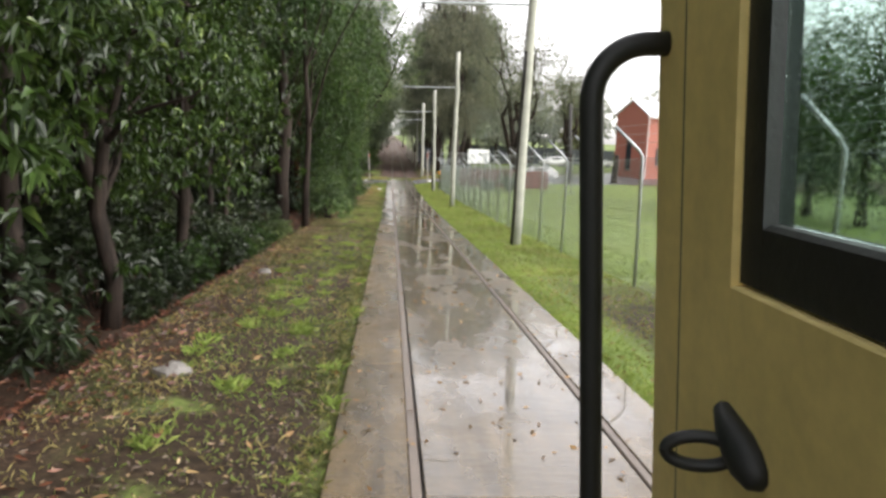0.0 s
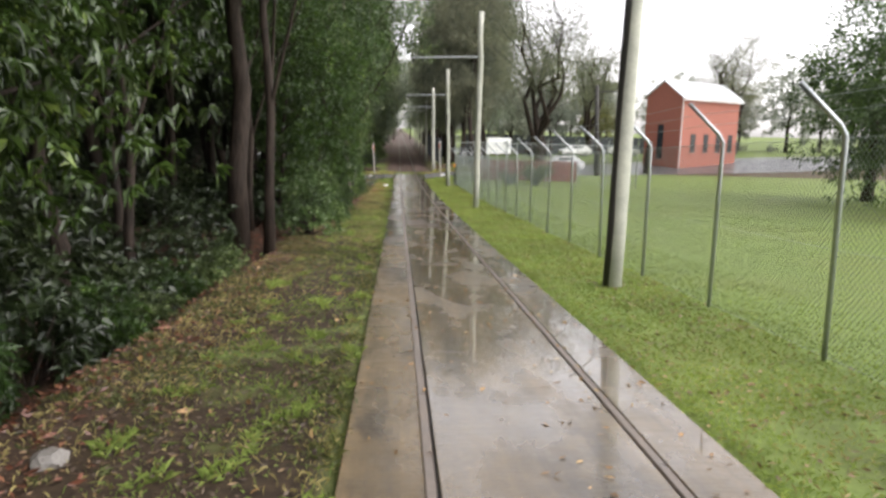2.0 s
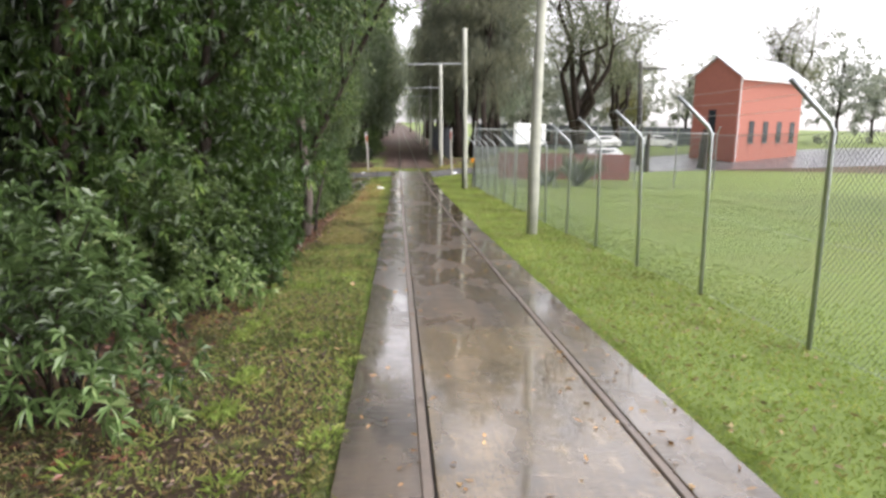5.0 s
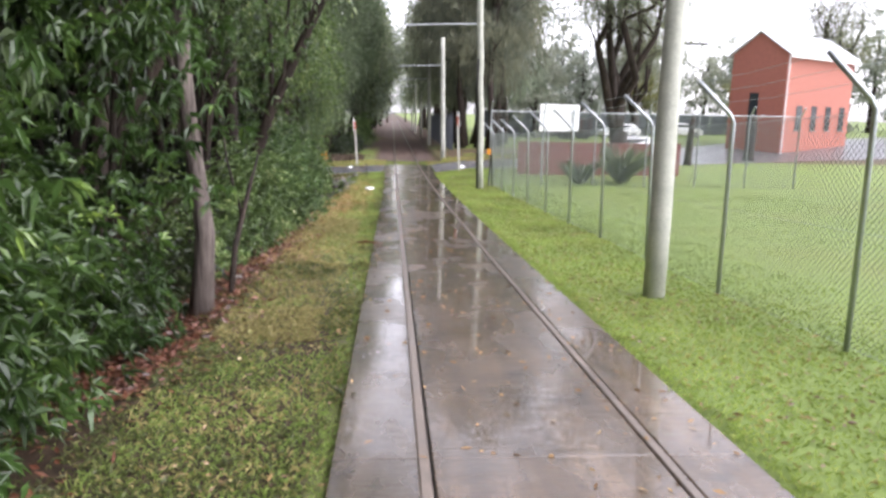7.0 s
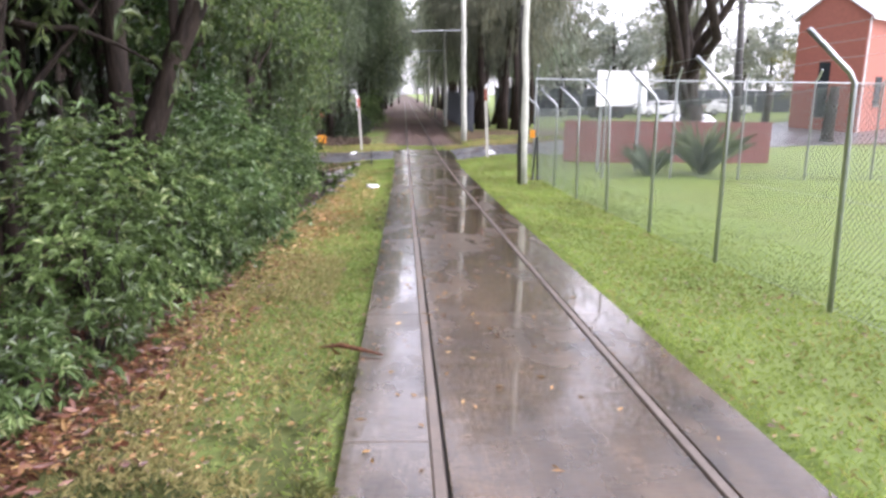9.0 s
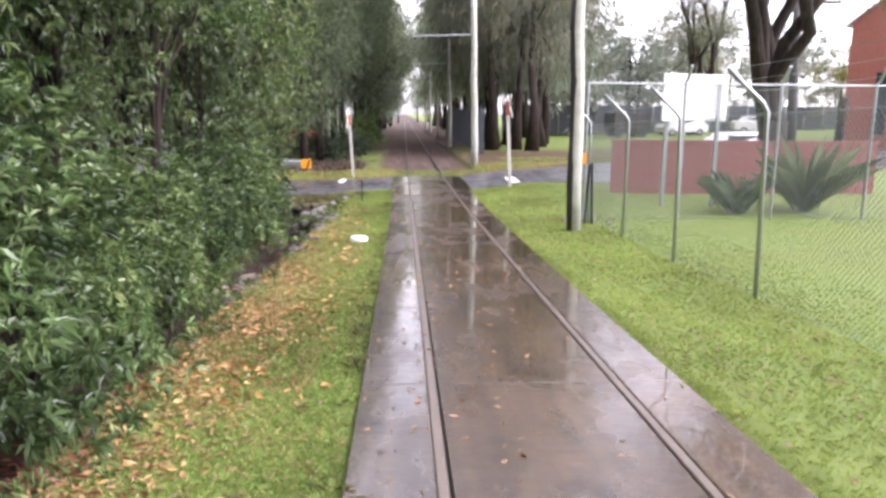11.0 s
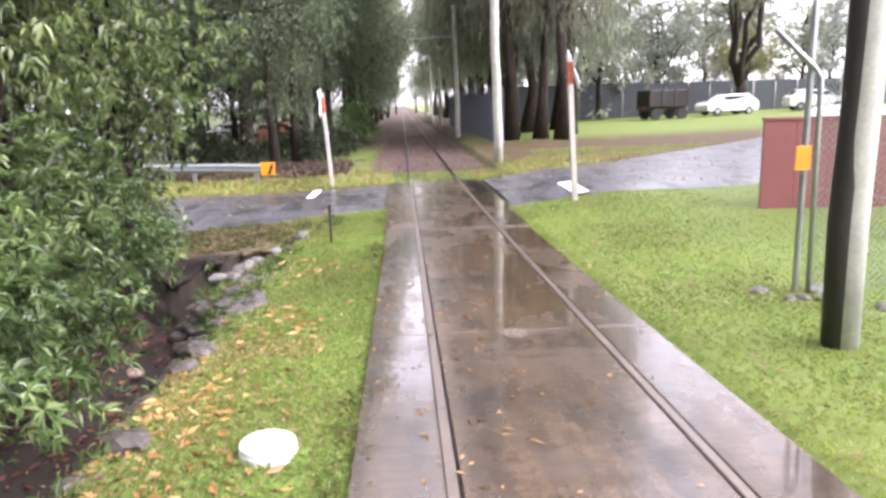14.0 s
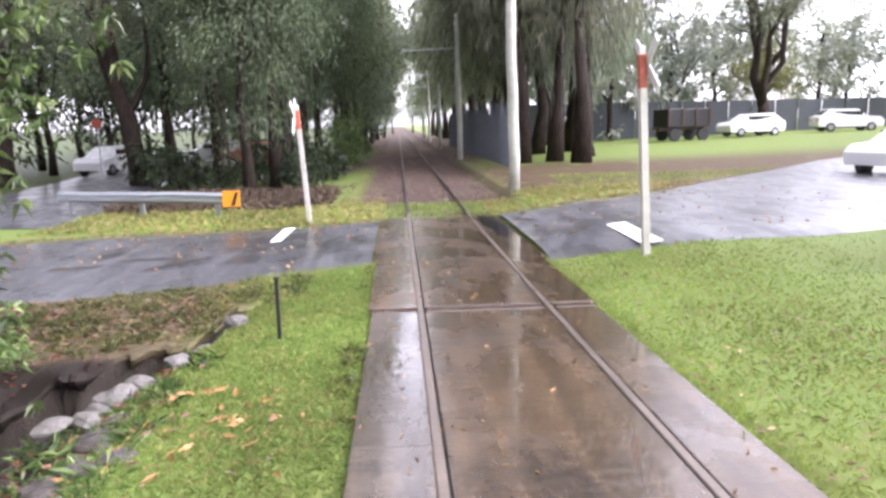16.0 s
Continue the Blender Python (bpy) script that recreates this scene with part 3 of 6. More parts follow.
def rz(x, y):
    """Height of the road surface."""
    a, b = road_span(x)
    best = (y - a) / (b - a)
    return gz(x, y) + 0.055 + 0.03 * math.sin(math.pi * min(1, max(0, best)))


for x0, x1, y0, y1, sk in ((-3.54, -3.31, 72.4, 74.6, -0.02), (2.76, 3.10, 68.95, 71.1, 0.06)):
    V, F = [], []
    for k in range(9):
        y = y0 + (y1 - y0) * k / 8
        d = sk * k / 8
        V += [(x0 + d, y, rz(x0 + d, y) + 0.016), (x1 + d, y, rz(x1 + d, y) + 0.016)]
    for k in range(8):
        F += [(2 * k, 2 * k + 1, 2 * k + 3), (2 * k, 2 * k + 3, 2 * k + 2)]
    tagged(new("stop_line", Tris().add(V, F).mesh("stop_line", M_WHITE)), "worn white stop line on wet asphalt", "road marking", "stop lines", "structure")

# cracks and potholes in the asphalt
rs = np.random.RandomState(8)
for k, (x, y, L, a) in enumerate(((-5.4, 71.0, 1.0, 0.15), (-4.7, 70.6, 1.3, 0.9), (1.75, 73.6, 1.1, 1.9), (1.85, 74.6, 0.9, 1.4), (-6.4, 70.4, 0.8, 0.3))):
    P = []
    for s in range(7):
        u = s / 6 - 0.5
        P.append((x + math.cos(a) * L * u + rs.normal() * 0.03, y + math.sin(a) * L * u + rs.normal() * 0.03, 0.04 + 0.05 * rs.rand() * (1 - abs(u) * 1.6)))
    V, F = [], []
    for (px_, py_, w) in P:
        V += [(px_ - math.sin(a) * w, py_ + math.cos(a) * w, rz(px_, py_) + 0.014), (px_ + math.sin(a) * w, py_ - math.cos(a) * w, rz(px_, py_) + 0.014)]
    for s in range(6):
        F += [(2 * s, 2 * s + 1, 2 * s + 3), (2 * s, 2 * s + 3, 2 * s + 2)]
    tagged(new("road_crack", Tris().add(V, F).mesh("road_crack", M_GROOVE)), "dark wet crack in the road surface", "crack", "road cracks", "structure")

# broken hole full of water beside the rail at the crossing
rs = np.random.RandomState(12)
V = [(1.04, 73.7, zp(73.7) + 0.007)]
for k in range(22):
    a = 2 * math.pi * k / 22
    q = 1 + 0.16 * rs.normal()
    y = 73.7 + 1.75 * math.sin(a) * q
    V.append((1.04 + 0.20 * math.cos(a) * q - 0.10 * (y - 73.7) / 1.75, y, zp(y) + 0.007))
tagged(new("puddle", Tris().add(V, [(0, 1 + k, 1 + (k + 1) % 22) for k in range(22)]).mesh("puddle", M_PUDDLE)), "dark water-filled hole beside the rail", "puddle", kind="structure")

# side road behind the guard rail
V, F = [], []
for k in range(25):
    u = k / 24
    cx, cy = -13.2 - 1.2 * u - 3.0 * u * u, 76.6 + 30 * u
    for w in range(5):
        x = cx - 2.6 + 1.3 * w + (1.1 * (1 - u) if w == 4 else 0)
        V.append((x, cy, gz(x, cy) + (0.03 if w in (0, 4) else 0.06)))
for k in range(24):
    for w in range(4):
        i = k * 5 + w
        F += [(i, i + 1, i + 6), (i, i + 6, i + 5)]
tagged(new("side_road", Tris().add(V, F).mesh("side_road", M_ASPH, True)), "wet grey side road behind the guard rail", "road", kind="structure")

# ---- ballasted track beyond the road ----
bed = thing("track_bed", "leaf-covered brown ballast with timber sleepers", "track", kind="structure")
for k in range(90):
    y = 77.2 + k * 0.68
    d = 0.02 * math.sin(k * 2.3)
    part("sleeper", Tris().box(-1.22 + d, 1.22 + d, y, y + 0.22, zp(y) - 0.24, zp(y) - 0.105 - 0.02 * (k % 3 == 0), 0.012), M_RAILSIDE, bed)


def scatter_stones():
    rs = np.random.RandomState(31)
    t = Tris()
    o = np.array([(1, 0, 0), (-1, 0, 0), (0, 1, 0), (0, -1, 0), (0, 0, 1), (0, 0, -1)], float)
    f = np.array([(0, 2, 4), (2, 1, 4), (1, 3, 4), (3, 0, 4), (2, 0, 5), (1, 2, 5), (3, 1, 5), (0, 3, 5)])
    for k in range(4200):
        x, y = rs.uniform(-2.0, 2.0), 76.3 + 34 * rs.rand() ** 1.5
        s = 0.02 + 0.025 * rs.rand()
        t.add(o * s * (0.7 + 0.6 * rs.rand(6, 1)) + np.array((x, y, gz(x, y) + s * 0.4)), f)
    ob = new("ballast_stones", t.mesh("ballast_stones", M_BALLAST))
    tagged(ob, "loose brown-grey ballast stones along the track", "ballast", kind="stuff")


scatter_stones()


# ---- poles with bracket arms ----
def pole(base, top, r, material, arm, label, dark=True):
    base = (base[0], base[1], gz(base[0], base[1]))
    p = thing("tram_pole", label, "pole", "overhead line poles")
    b, e = Vector(base), Vector(top)
    p.matrix_basis = Matrix.Translation(b)
    rs = np.random.RandomState(int(base[1]))
    pts = [b.lerp(e, k / 8) - b for k in range(9)]
    pts[0].z -= 0.25
    for q in pts[1:-1]:
        q.x += rs.normal() * 0.015
    part("shaft", Tris().tube(pts, [r * (1.12 - 0.28 * k / 8) for k in range(9)], 14, True, 0.08, rs), material, p, "", True)
    d = (e - b)
    # second, darker tube set into the left of the lower shaft
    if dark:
        part("dark_side", Tris().tube([q + Vector((-r * 0.28, -r * 0.1, 0)) for q in pts[:6]], [r * (0.90 - 0.22 * k / 8) for k in range(6)], 12, True, 0.1, rs), M_POLE_DARK, p, "darker left side of the pole", True)
    if arm:
        u = (arm - b.z) / d.z
        c = d * u
        part("bracket_arm", Tris().tube([c + Vector((0.15, 0, 0)), c + Vector((-2.95, 0, -0.12))], 0.032, 8), M_GALV, p)
        for dx in (-2.45, -2.85):
            part("insulator", Tris().tube([c + Vector((dx, 0, -0.10)), c + Vector((dx, 0, -0.2)), c + Vector((dx, 0, -0.3))], [0.02, 0.045, 0.02], 8), M_POLE_DARK, p)
    return p


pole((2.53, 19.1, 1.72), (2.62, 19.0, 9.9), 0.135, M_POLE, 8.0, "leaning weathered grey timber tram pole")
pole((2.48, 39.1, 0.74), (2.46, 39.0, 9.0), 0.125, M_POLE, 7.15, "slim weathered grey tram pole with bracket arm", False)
pole((2.66, 59.2, 0.02), (2.42, 58.9, 8.2), 0.135, M_POLE, 6.45, "weathered tram pole with darker left side and bracket arm")
pole((2.58, 80.1, -0.05), (2.42, 79.9, 8.0), 0.155, M_POLE, 6.2, "pale grey tram pole beside the crossing", False)
for k in range(4):
    y = 99.8 + 20.2 * k
    pole((2.62, y, zp(y) - 0.1), (2.5, y, zp(y) + 8.3), 0.15, M_POLE, zp(y) + 6.45, "distant pale tram pole with bracket arm", False)
wire = thing("overhead_wire", "thin black overhead contact wire above the track", "wire")
pts = []
for k in range(9):
    y0 = 19.1 - 20.1 + 20.1 * k
    for s in range(4):
        y = y0 + 20.1 * s / 4
        pts.append((-0.3, y, zp(y) + 6.05 - 0.25 * math.sin(math.pi * s / 4)))
part("contact_wire", Tris().tube(pts, 0.007, 5), M_BLACK, wire)

# ---- chain-link fence with cranked posts ----
FX, BAY, FH = 3.42, 2.72, 2.28
fence = thing("chainlink_fence", "galvanised chain-link fence with cranked barbed-wire arms", "fence")
post_me = Tris().tube([(0, 0, -0.3), (0, 0, FH), (-0.06, 0, FH + 0.10), (-0.50, 0, FH + 0.50)], 0.028, 8).mesh("post", M_GALV, True)


def wire_bay(w, h, pitch=0.075, r=0.0022):
    t = Tris()
    for sgn in (1, -1):
        c = -h
        while c < w:
            a, b = max(0.0, c), min(w, c + h)
            if b - a > 0.02:
                pa, pb = (a, a - c), (b, b - c)
                if sgn < 0:
                    pa, pb = (w - a, a - c), (w - b, b - c)
                t.tube([(0.003 * sgn, pa[0], pa[1]), (0.003 * sgn, pb[0], pb[1])], r, 3, False)
            c += pitch
    for z in (0.02, h * 0.5, h - 0.02):
        t.tube([(0, 0, z), (0, w, z)], 0.003, 3, False)
    return t.mesh("wire_mesh", M_WIRE)


mesh_me = wire_bay(BAY, FH - 0.04)
strand_me = Tris()
for dx, dz in ((-0.2, 0.23), (-0.34, 0.36), (-0.48, 0.49)):
    strand_me.tube([(dx, 0, FH + dz), (dx, BAY / 2, FH + dz - 0.02), (dx, BAY, FH + dz)], 0.003, 3, False)
strand_me = strand_me.mesh("barbed_wire", M_WIRE)
K_BAYS = 26
for k in range(K_BAYS + 1):
    y = 61.0 - BAY * k
    z = gz(FX, y)
    o = part("post", post_me, None, fence)
    o.matrix_basis = pose(FX, y, z, 0, 0.8 * math.sin(k * 1.7) - 0.8, 0)
    if k:
        sl = math.degrees(math.atan2(gz(FX, y + BAY) - z, BAY))
        for nm, me in (("wire_mesh", mesh_me), ("barbed_wire", strand_me)):
            o = part(nm, me, None, fence)
            o.matrix_basis = pose(FX, y, z + 0.03 if nm == "wire_mesh" else z, sl, 0, 0)

# the return of the fence behind the corner, higher, with a top rail
ret = thing("corner_fence", "tall chain-link return fence with steel top rail", "fence")
cz = gz(3.5, 61.0)
for k in range(7):
    x = 3.3 + 2.3 * k
    part("post", Tris().tube([(x, 61.05, cz - 0.3), (x, 61.05, cz + 3.25), (x, 60.95, cz + 3.3), (x, 60.75, cz + 3.6)], 0.035, 8), M_GALV, ret)
part("top_rail", Tris().tube([(3.3, 61.05, cz + 3.2), (17.1, 61.05, cz + 3.2)], 0.025, 8), M_GALV, ret)
ret_me = wire_bay(2.3, 3.1, 0.085)
for k in range(6):
    o = part("wire_mesh", ret_me, None, ret)
    o.matrix_basis = pose(3.3 + 2.3 * k, 61.05, cz + 0.03, 0, 0, -90)
for x, h, tilt in ((3.12, 1.45, 4), (3.3, 1.5, -3)):
    o = thing("steel_picket", "dark steel picket leaning at the fence corner", "post", "leaning pickets")
    o.matrix_basis = pose(x, 60.2, gz(x, 60.2) - 0.1, -tilt, tilt, 0)
    part("bar", Tris().box(-0.025, 0.025, -0.02, 0.02, 0, h, 0.006), M_BLACK, o)
o = thing("yellow_tag", "small yellow marker tag on the corner fence post", "sign")
part("plate", Tris().box(3.14, 3.30, 60.93, 60.95, cz + 1.35, cz + 1.6, 0.004), M_ORANGE, o)


# ---- level crossing posts ----
def crossing_post(base, top, flag):
    p = thing("crossing_post", "white timber crossing post with red top, sign edge-on", "post", "level crossing posts")
    b, e = Vector(base), Vector(top)
    ax = (e - b)
    p.matrix_basis = Matrix.Translation(b)
    q = Vector((0, 0, 1)).rotation_difference(ax.normalized()).to_matrix().to_4x4()
    h = ax.length

    def put(nm, t, m_, lab=""):
        o = part(nm, t, m_, p, lab)
        o.matrix_basis = q
        return o

    put("shaft", Tris().box(-0.05, 0.05, -0.06, 0.06, -0.3, h * 0.78, 0.01), M_POSTWHITE)
    put("red_top", Tris().box(-0.05, 0.05, -0.06, 0.06, h * 0.78, h * 0.93, 0.01), M_RED, "faded red top band")
    put("cap", Tris().box(-0.045, 0.045, -0.05, 0.05, h * 0.93, h * 0.97, 0.02), M_POSTWHITE)
    for turn in (38, -38):
        o = part("sign_board", Tris().box(-0.012, 0.012, -0.56, 0.56, -0.07, 0.07, 0.004), M_WHITE, p, "white crossing board seen edge-on")
        o.matrix_basis = q @ pose(0.064 * flag + 0.014 * (turn > 0) * flag, 0, h * 0.88, turn, 0, 0)
    put("bolt", Tris().tube([(-0.09, 0, h * 0.83), (0.09, 0, h * 0.83)], 0.012, 6), M_GALV)


crossing_post((-3.16, 75.8, gz(-3.16, 75.8)), (-3.30, 75.5, 2.55), -1)
crossing_post((2.66, 68.5, gz(2.66, 68.5)), (2.49, 68.45, 3.05), 1)

o = thing("short_stake", "short dark steel stake standing in the grass", "stake")
part("bar", Tris().box(-2.20, -2.165, 65.36, 65.395, gz(-2.18, 65.38) - 0.2, 0.455, 0.006), M_BLACK, o)
part("cap", Tris().box(-2.21, -2.155, 65.35, 65.405, 0.455, 0.48, 0.008), M_BLACK, o)

# ---- guard rail beyond the road ----
guard = thing("guard_rail", "galvanised W-beam guard rail with orange hazard end", "guard rail")
P0, P1 = Vector((-5.6, 77.8)), Vector((-10.9, 79.7))
sec = [(-0.02, 0.0), (0.05, 0.07), (-0.02, 0.13), (-0.02, 0.18), (0.05, 0.24), (-0.02, 0.31)]
V, F = [], []
gd = (P1 - P0).normalized()
gn = Vector((gd.y, -gd.x))
for k in range(11):
    c = P0.lerp(P1, k / 10)
    z0 = gz(c.x, c.y) + 0.40
    for o_, h in sec:
        V.append((c.x - gn.x * o_, c.y - gn.y * o_, z0 + h))
    for o_, h in reversed(sec):
        V.append((c.x - gn.x * (o_ - 0.006), c.y - gn.y * (o_ - 0.006), z0 + h))
m_ = 12
for k in range(10):
    for s in range(m_):
        a, b = k * m_ + s, k * m_ + (s + 1) % m_
        F += [(a, b, b + m_), (a, b + m_, a + m_)]
part("beam", Tris().add(V, F), M_GALV, guard)
for k in range(3):
    c = P0.lerp(P1, 0.06 + k / 2.3)
    z0 = gz(c.x, c.y)
    part("post", Tris().box(c.x - 0.06, c.x + 0.06, c.y + 0.05, c.y + 0.2, z0 - 0.2, z0 + 0.62, 0.01), M_GALV, guard)
z0 = gz(-5.6, 77.8) + 0.36
em = part("end_marker", Tris().box(-5.68, -5.22, 77.62, 77.68, z0, z0 + 0.42, 0.01), M_ORANGE, guard, "orange hazard plate with black slash")
t = Tris().add([(-5.46, 77.614, z0 + 0.03), (-5.36, 77.614, z0 + 0.03), (-5.25, 77.614, z0 + 0.38), (-5.33, 77.614, z0 + 0.38)], [(0, 1, 2), (0, 2, 3)])
part("slash", t, M_BLACK, em)

# ragged earth lip that overhangs the drain pit on the road side
V, F = [], []
n_ = 110
for k in range(n_):
    x = -2.72 - 2.1 * k / (n_ - 1)
    f0 = pit_far(x)
    t_ = Vector((1.0, (pit_far(x + 0.02) - pit_far(x - 0.02)) / 0.04)).normalized()
    nx_, ny_ = t_.y, -t_.x
    a_ = noise.noise(Vector((x * 2.3, 0.4, 2))) * 0.13 + noise.noise(Vector((x * 7.0, 3.1, 5))) * 0.07 + noise.noise(Vector((x * 19.0, 1.7, 8))) * 0.035
    j = max(0.01, 0.17 + 1.1 * a_) * smooth(0, 10, k) * smooth(n_, n_ - 18, k)
    h_ = noise.noise(Vector((x * 5.0, 7.7, 1))) * 0.035
    q_ = noise.noise(Vector((x * 13.0, 2.7, 6))) * 0.03
    zt = gz(x - nx_ * 0.35, f0 - ny_ * 0.35)
    j *= abs(ny_) ** 2
    w_ = 0.12 + 0.28 * abs(ny_)
    for d, z in ((-w_, 0.010), (-w_ * 0.4, 0.02 + h_ * 0.6), (j * 0.6, 0.025 + h_), (j, -0.015 + h_ + q_), (j - 0.02 + q_, -0.07 + q_), (j - 0.10 - q_, -0.13 + h_), (-0.06, -0.22), (-w_, -0.25)):
        V.append((x + nx_ * d, f0 + ny_ * d, zt + z))
for k in range(n_ - 1):
    for s in range(8):
        a, b = k * 8 + s, k * 8 + (s + 1) % 8
        F += [(a, b, b + 8), (a, b + 8, a + 8)]
for o_ in (0, (n_ - 1) * 8):
    F += [(o_, o_ + s, o_ + s + 1) for s in range(1, 7)]
tagged(new("eroded_bank", Tris().add(V, F).mesh("eroded_bank", M_GROUND)), "eroded earth bank overhanging the drain pit", "bank", kind="structure")


# stone face under the lip of the pit, overhang shade put in its colour
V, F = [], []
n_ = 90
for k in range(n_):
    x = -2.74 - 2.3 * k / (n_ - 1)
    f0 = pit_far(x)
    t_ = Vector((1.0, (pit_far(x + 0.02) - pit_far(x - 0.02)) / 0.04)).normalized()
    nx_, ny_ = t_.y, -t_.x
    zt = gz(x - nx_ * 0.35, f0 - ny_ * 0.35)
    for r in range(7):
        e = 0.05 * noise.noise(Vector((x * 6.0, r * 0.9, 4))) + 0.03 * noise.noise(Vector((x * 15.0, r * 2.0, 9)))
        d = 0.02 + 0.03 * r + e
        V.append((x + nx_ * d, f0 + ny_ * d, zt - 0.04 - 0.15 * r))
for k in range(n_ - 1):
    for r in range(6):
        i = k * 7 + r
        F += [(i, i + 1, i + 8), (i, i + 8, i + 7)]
tagged(new("pit_face", Tris().add(V, F).mesh("pit_face", M_BANK)), "wet stone face of the drain pit, shade painted in", "bank", kind="structure")


# ---- vegetation ----
def limb_points(a, b, rs, n=5, sag=0.12, wob=0.035):
    a, b = Vector(a), Vector(b)
    L = (b - a).length
    out = []
    for k in range(n + 1):
        u = k / n
        p = a.lerp(b, u)
        if 0 < k < n:
            p += Vector(rs.normal(size=3)) * L * wob
        p.z += sag * L * math.sin(math.pi * u) * 0.5
        out.append(p)
    return out


def clump_leaves(t, centres, per, sigma, length, width, rs, out_from, down=0.35, droop=0.15):
    n = len(centres) * per
    c = np.repeat(centres, per, 0)
    off = rs.normal(size=(n, 3)) * sigma * np.array((1, 1, 0.75))
    pts = c + off
    d = off / (sigma + 1e-6) * 0.6 + (c - out_from) * 0.25 + rs.normal(size=(n, 3)) * 0.7
    d[:, 2] -= down
    return leaves(t, pts, d, length, width, rs, droop)


def rosettes(t, centres, per, sigma, length, width, rs, out_from, whorl=9, up=0.35, droop=0.25):
    """Leaves set in whorls at the shoot tips."""
    k = max(1, per // whorl)
    c = np.repeat(centres, k, 0)
    n = len(c)
    tips = c + rs.normal(size=(n, 3)) * sigma * np.array((1, 1, 0.8))
    axis = (tips - out_from)
    axis /= np.linalg.norm(axis, axis=1, keepdims=True) + 1e-6
    axis = axis + rs.normal(size=(n, 3)) * 0.35
    axis[:, 2] += up
    axis /= np.linalg.norm(axis, axis=1, keepdims=True)
    a = np.repeat(axis, whorl, 0)
    p = np.repeat(tips, whorl, 0) - a * length * 0.35 * rs.rand(n * whorl, 1)
    r = rs.normal(size=(n * whorl, 3))
    r -= a * np.sum(r * a, 1, keepdims=True)
    r /= np.linalg.norm(r, axis=1, keepdims=True) + 1e-6
    d = a * (0.25 + 0.6 * rs.rand(n * whorl, 1)) + r
    return leaves(t, p, d, length, width, rs, droop, 0.22)


def broad_tree(seed, h=10.0, rx=2.6, low=0.22, clumps=150, per=60, leaf=(0.17, 0.08), bark=None, lmat=None, name="tree", label="", trunk_r=0.16, lean=(0.0, 0.0), limbs=7, sig=0.30, whorled=False):
    rs = np.random.RandomState(seed)
    tr = thing(name, label, "tree", "trackside trees")
    top = Vector((lean[0], lean[1], h * 0.86))
    tp = limb_points((0, 0, -0.3), top, rs, 7, 0.0, 0.009)
    tk = Tris().tube(tp, [trunk_r * (1.25 if k == 0 else 1.0) * (1 - 0.8 * k / 7) for k in range(8)], 10, True, 0.15, rs)
    c = np.array((lean[0] * 0.6, lean[1] * 0.6, h * (low + 1) / 2))
    rad = np.array((rx, rx, h * (1 - low) / 2))
    u = rs.normal(size=(clumps, 3))
    u /= np.linalg.norm(u, axis=1, keepdims=True)
    lump = 0.75 + 0.45 * rs.rand(clumps)
    cs = c + u * rad * (rs.rand(clumps, 1) ** 0.42) * lump[:, None]
    for k in range(limbs):
        s = tp[2 + k % 5]
        e = cs[rs.randint(clumps)]
        r0 = trunk_r * 0.4
        lp = limb_points(s, e, rs, 4)
        tk.tube(lp, [r0, r0 * 0.75, r0 * 0.5, r0 * 0.35, r0 * 0.15], 6, False)
    part("trunk", tk, bark or M_BARK, tr, "", True)
    cr = rosettes(Tris(), cs, per, sig * 1.15, leaf[0], leaf[1], rs, c, 8, 0.1, 0.35) if whorled else clump_leaves(Tris(), cs, per, sig, leaf[0], leaf[1], rs, c)
    part("crown", cr, lmat or L_BROAD, tr)
    return tr


def casuarina(seed, h=21.0, rx=4.2, trunk_r=0.30, clumps=180, per=50, low=0.2, thick=1.0, lmat=None):
    """Dark she-oak with hanging needle foliage."""
    rs = np.random.RandomState(seed)
    tr = thing("casuarina_tree", "tall dark casuarina with drooping needle foliage", "tree", "casuarina row")
    tp = limb_points((0, 0, -0.3), (rs.normal() * 0.5, rs.normal() * 0.5, h * 0.95), rs, 8, 0.0, 0.007)
    tk = Tris().tube(tp, [trunk_r * (1.7 if k == 0 else 1.0) * (1 - 0.85 * k / 8) for k in range(9)], 12, True, 0.2, rs)
    c = np.array((0, 0, h * (low + 1) / 2))
    u = rs.normal(size=(clumps, 3))
    u /= np.linalg.norm(u, axis=1, keepdims=True)
    cs = c + u * np.array((rx, rx, h * (1 - low) / 2)) * (rs.rand(clumps, 1) ** 0.5)
    for k in range(12):
        e = cs[rs.randint(clumps)]
        s = tp[3 + k % 5]
        tk.tube(limb_points(s, e, rs, 4, 0.2), [0.09, 0.07, 0.05, 0.03, 0.015], 6, False)
    part("trunk", tk, M_BARK, tr, "", True)
    n = clumps * per
    cc = np.repeat(cs, per, 0)
    pts = cc + rs.normal(size=(n, 3)) * 0.5
    d = rs.normal(size=(n, 3)) * 0.45 + (cc - c) * 0.08
    d[:, 2] -= 0.9
    cr = leaves(Tris(), pts, d, 0.6 * thick ** 0.5, 0.055 * thick, rs, 0.2, 0.1)
    part("crown", cr, lmat or L_NEEDLE, tr)
    return tr


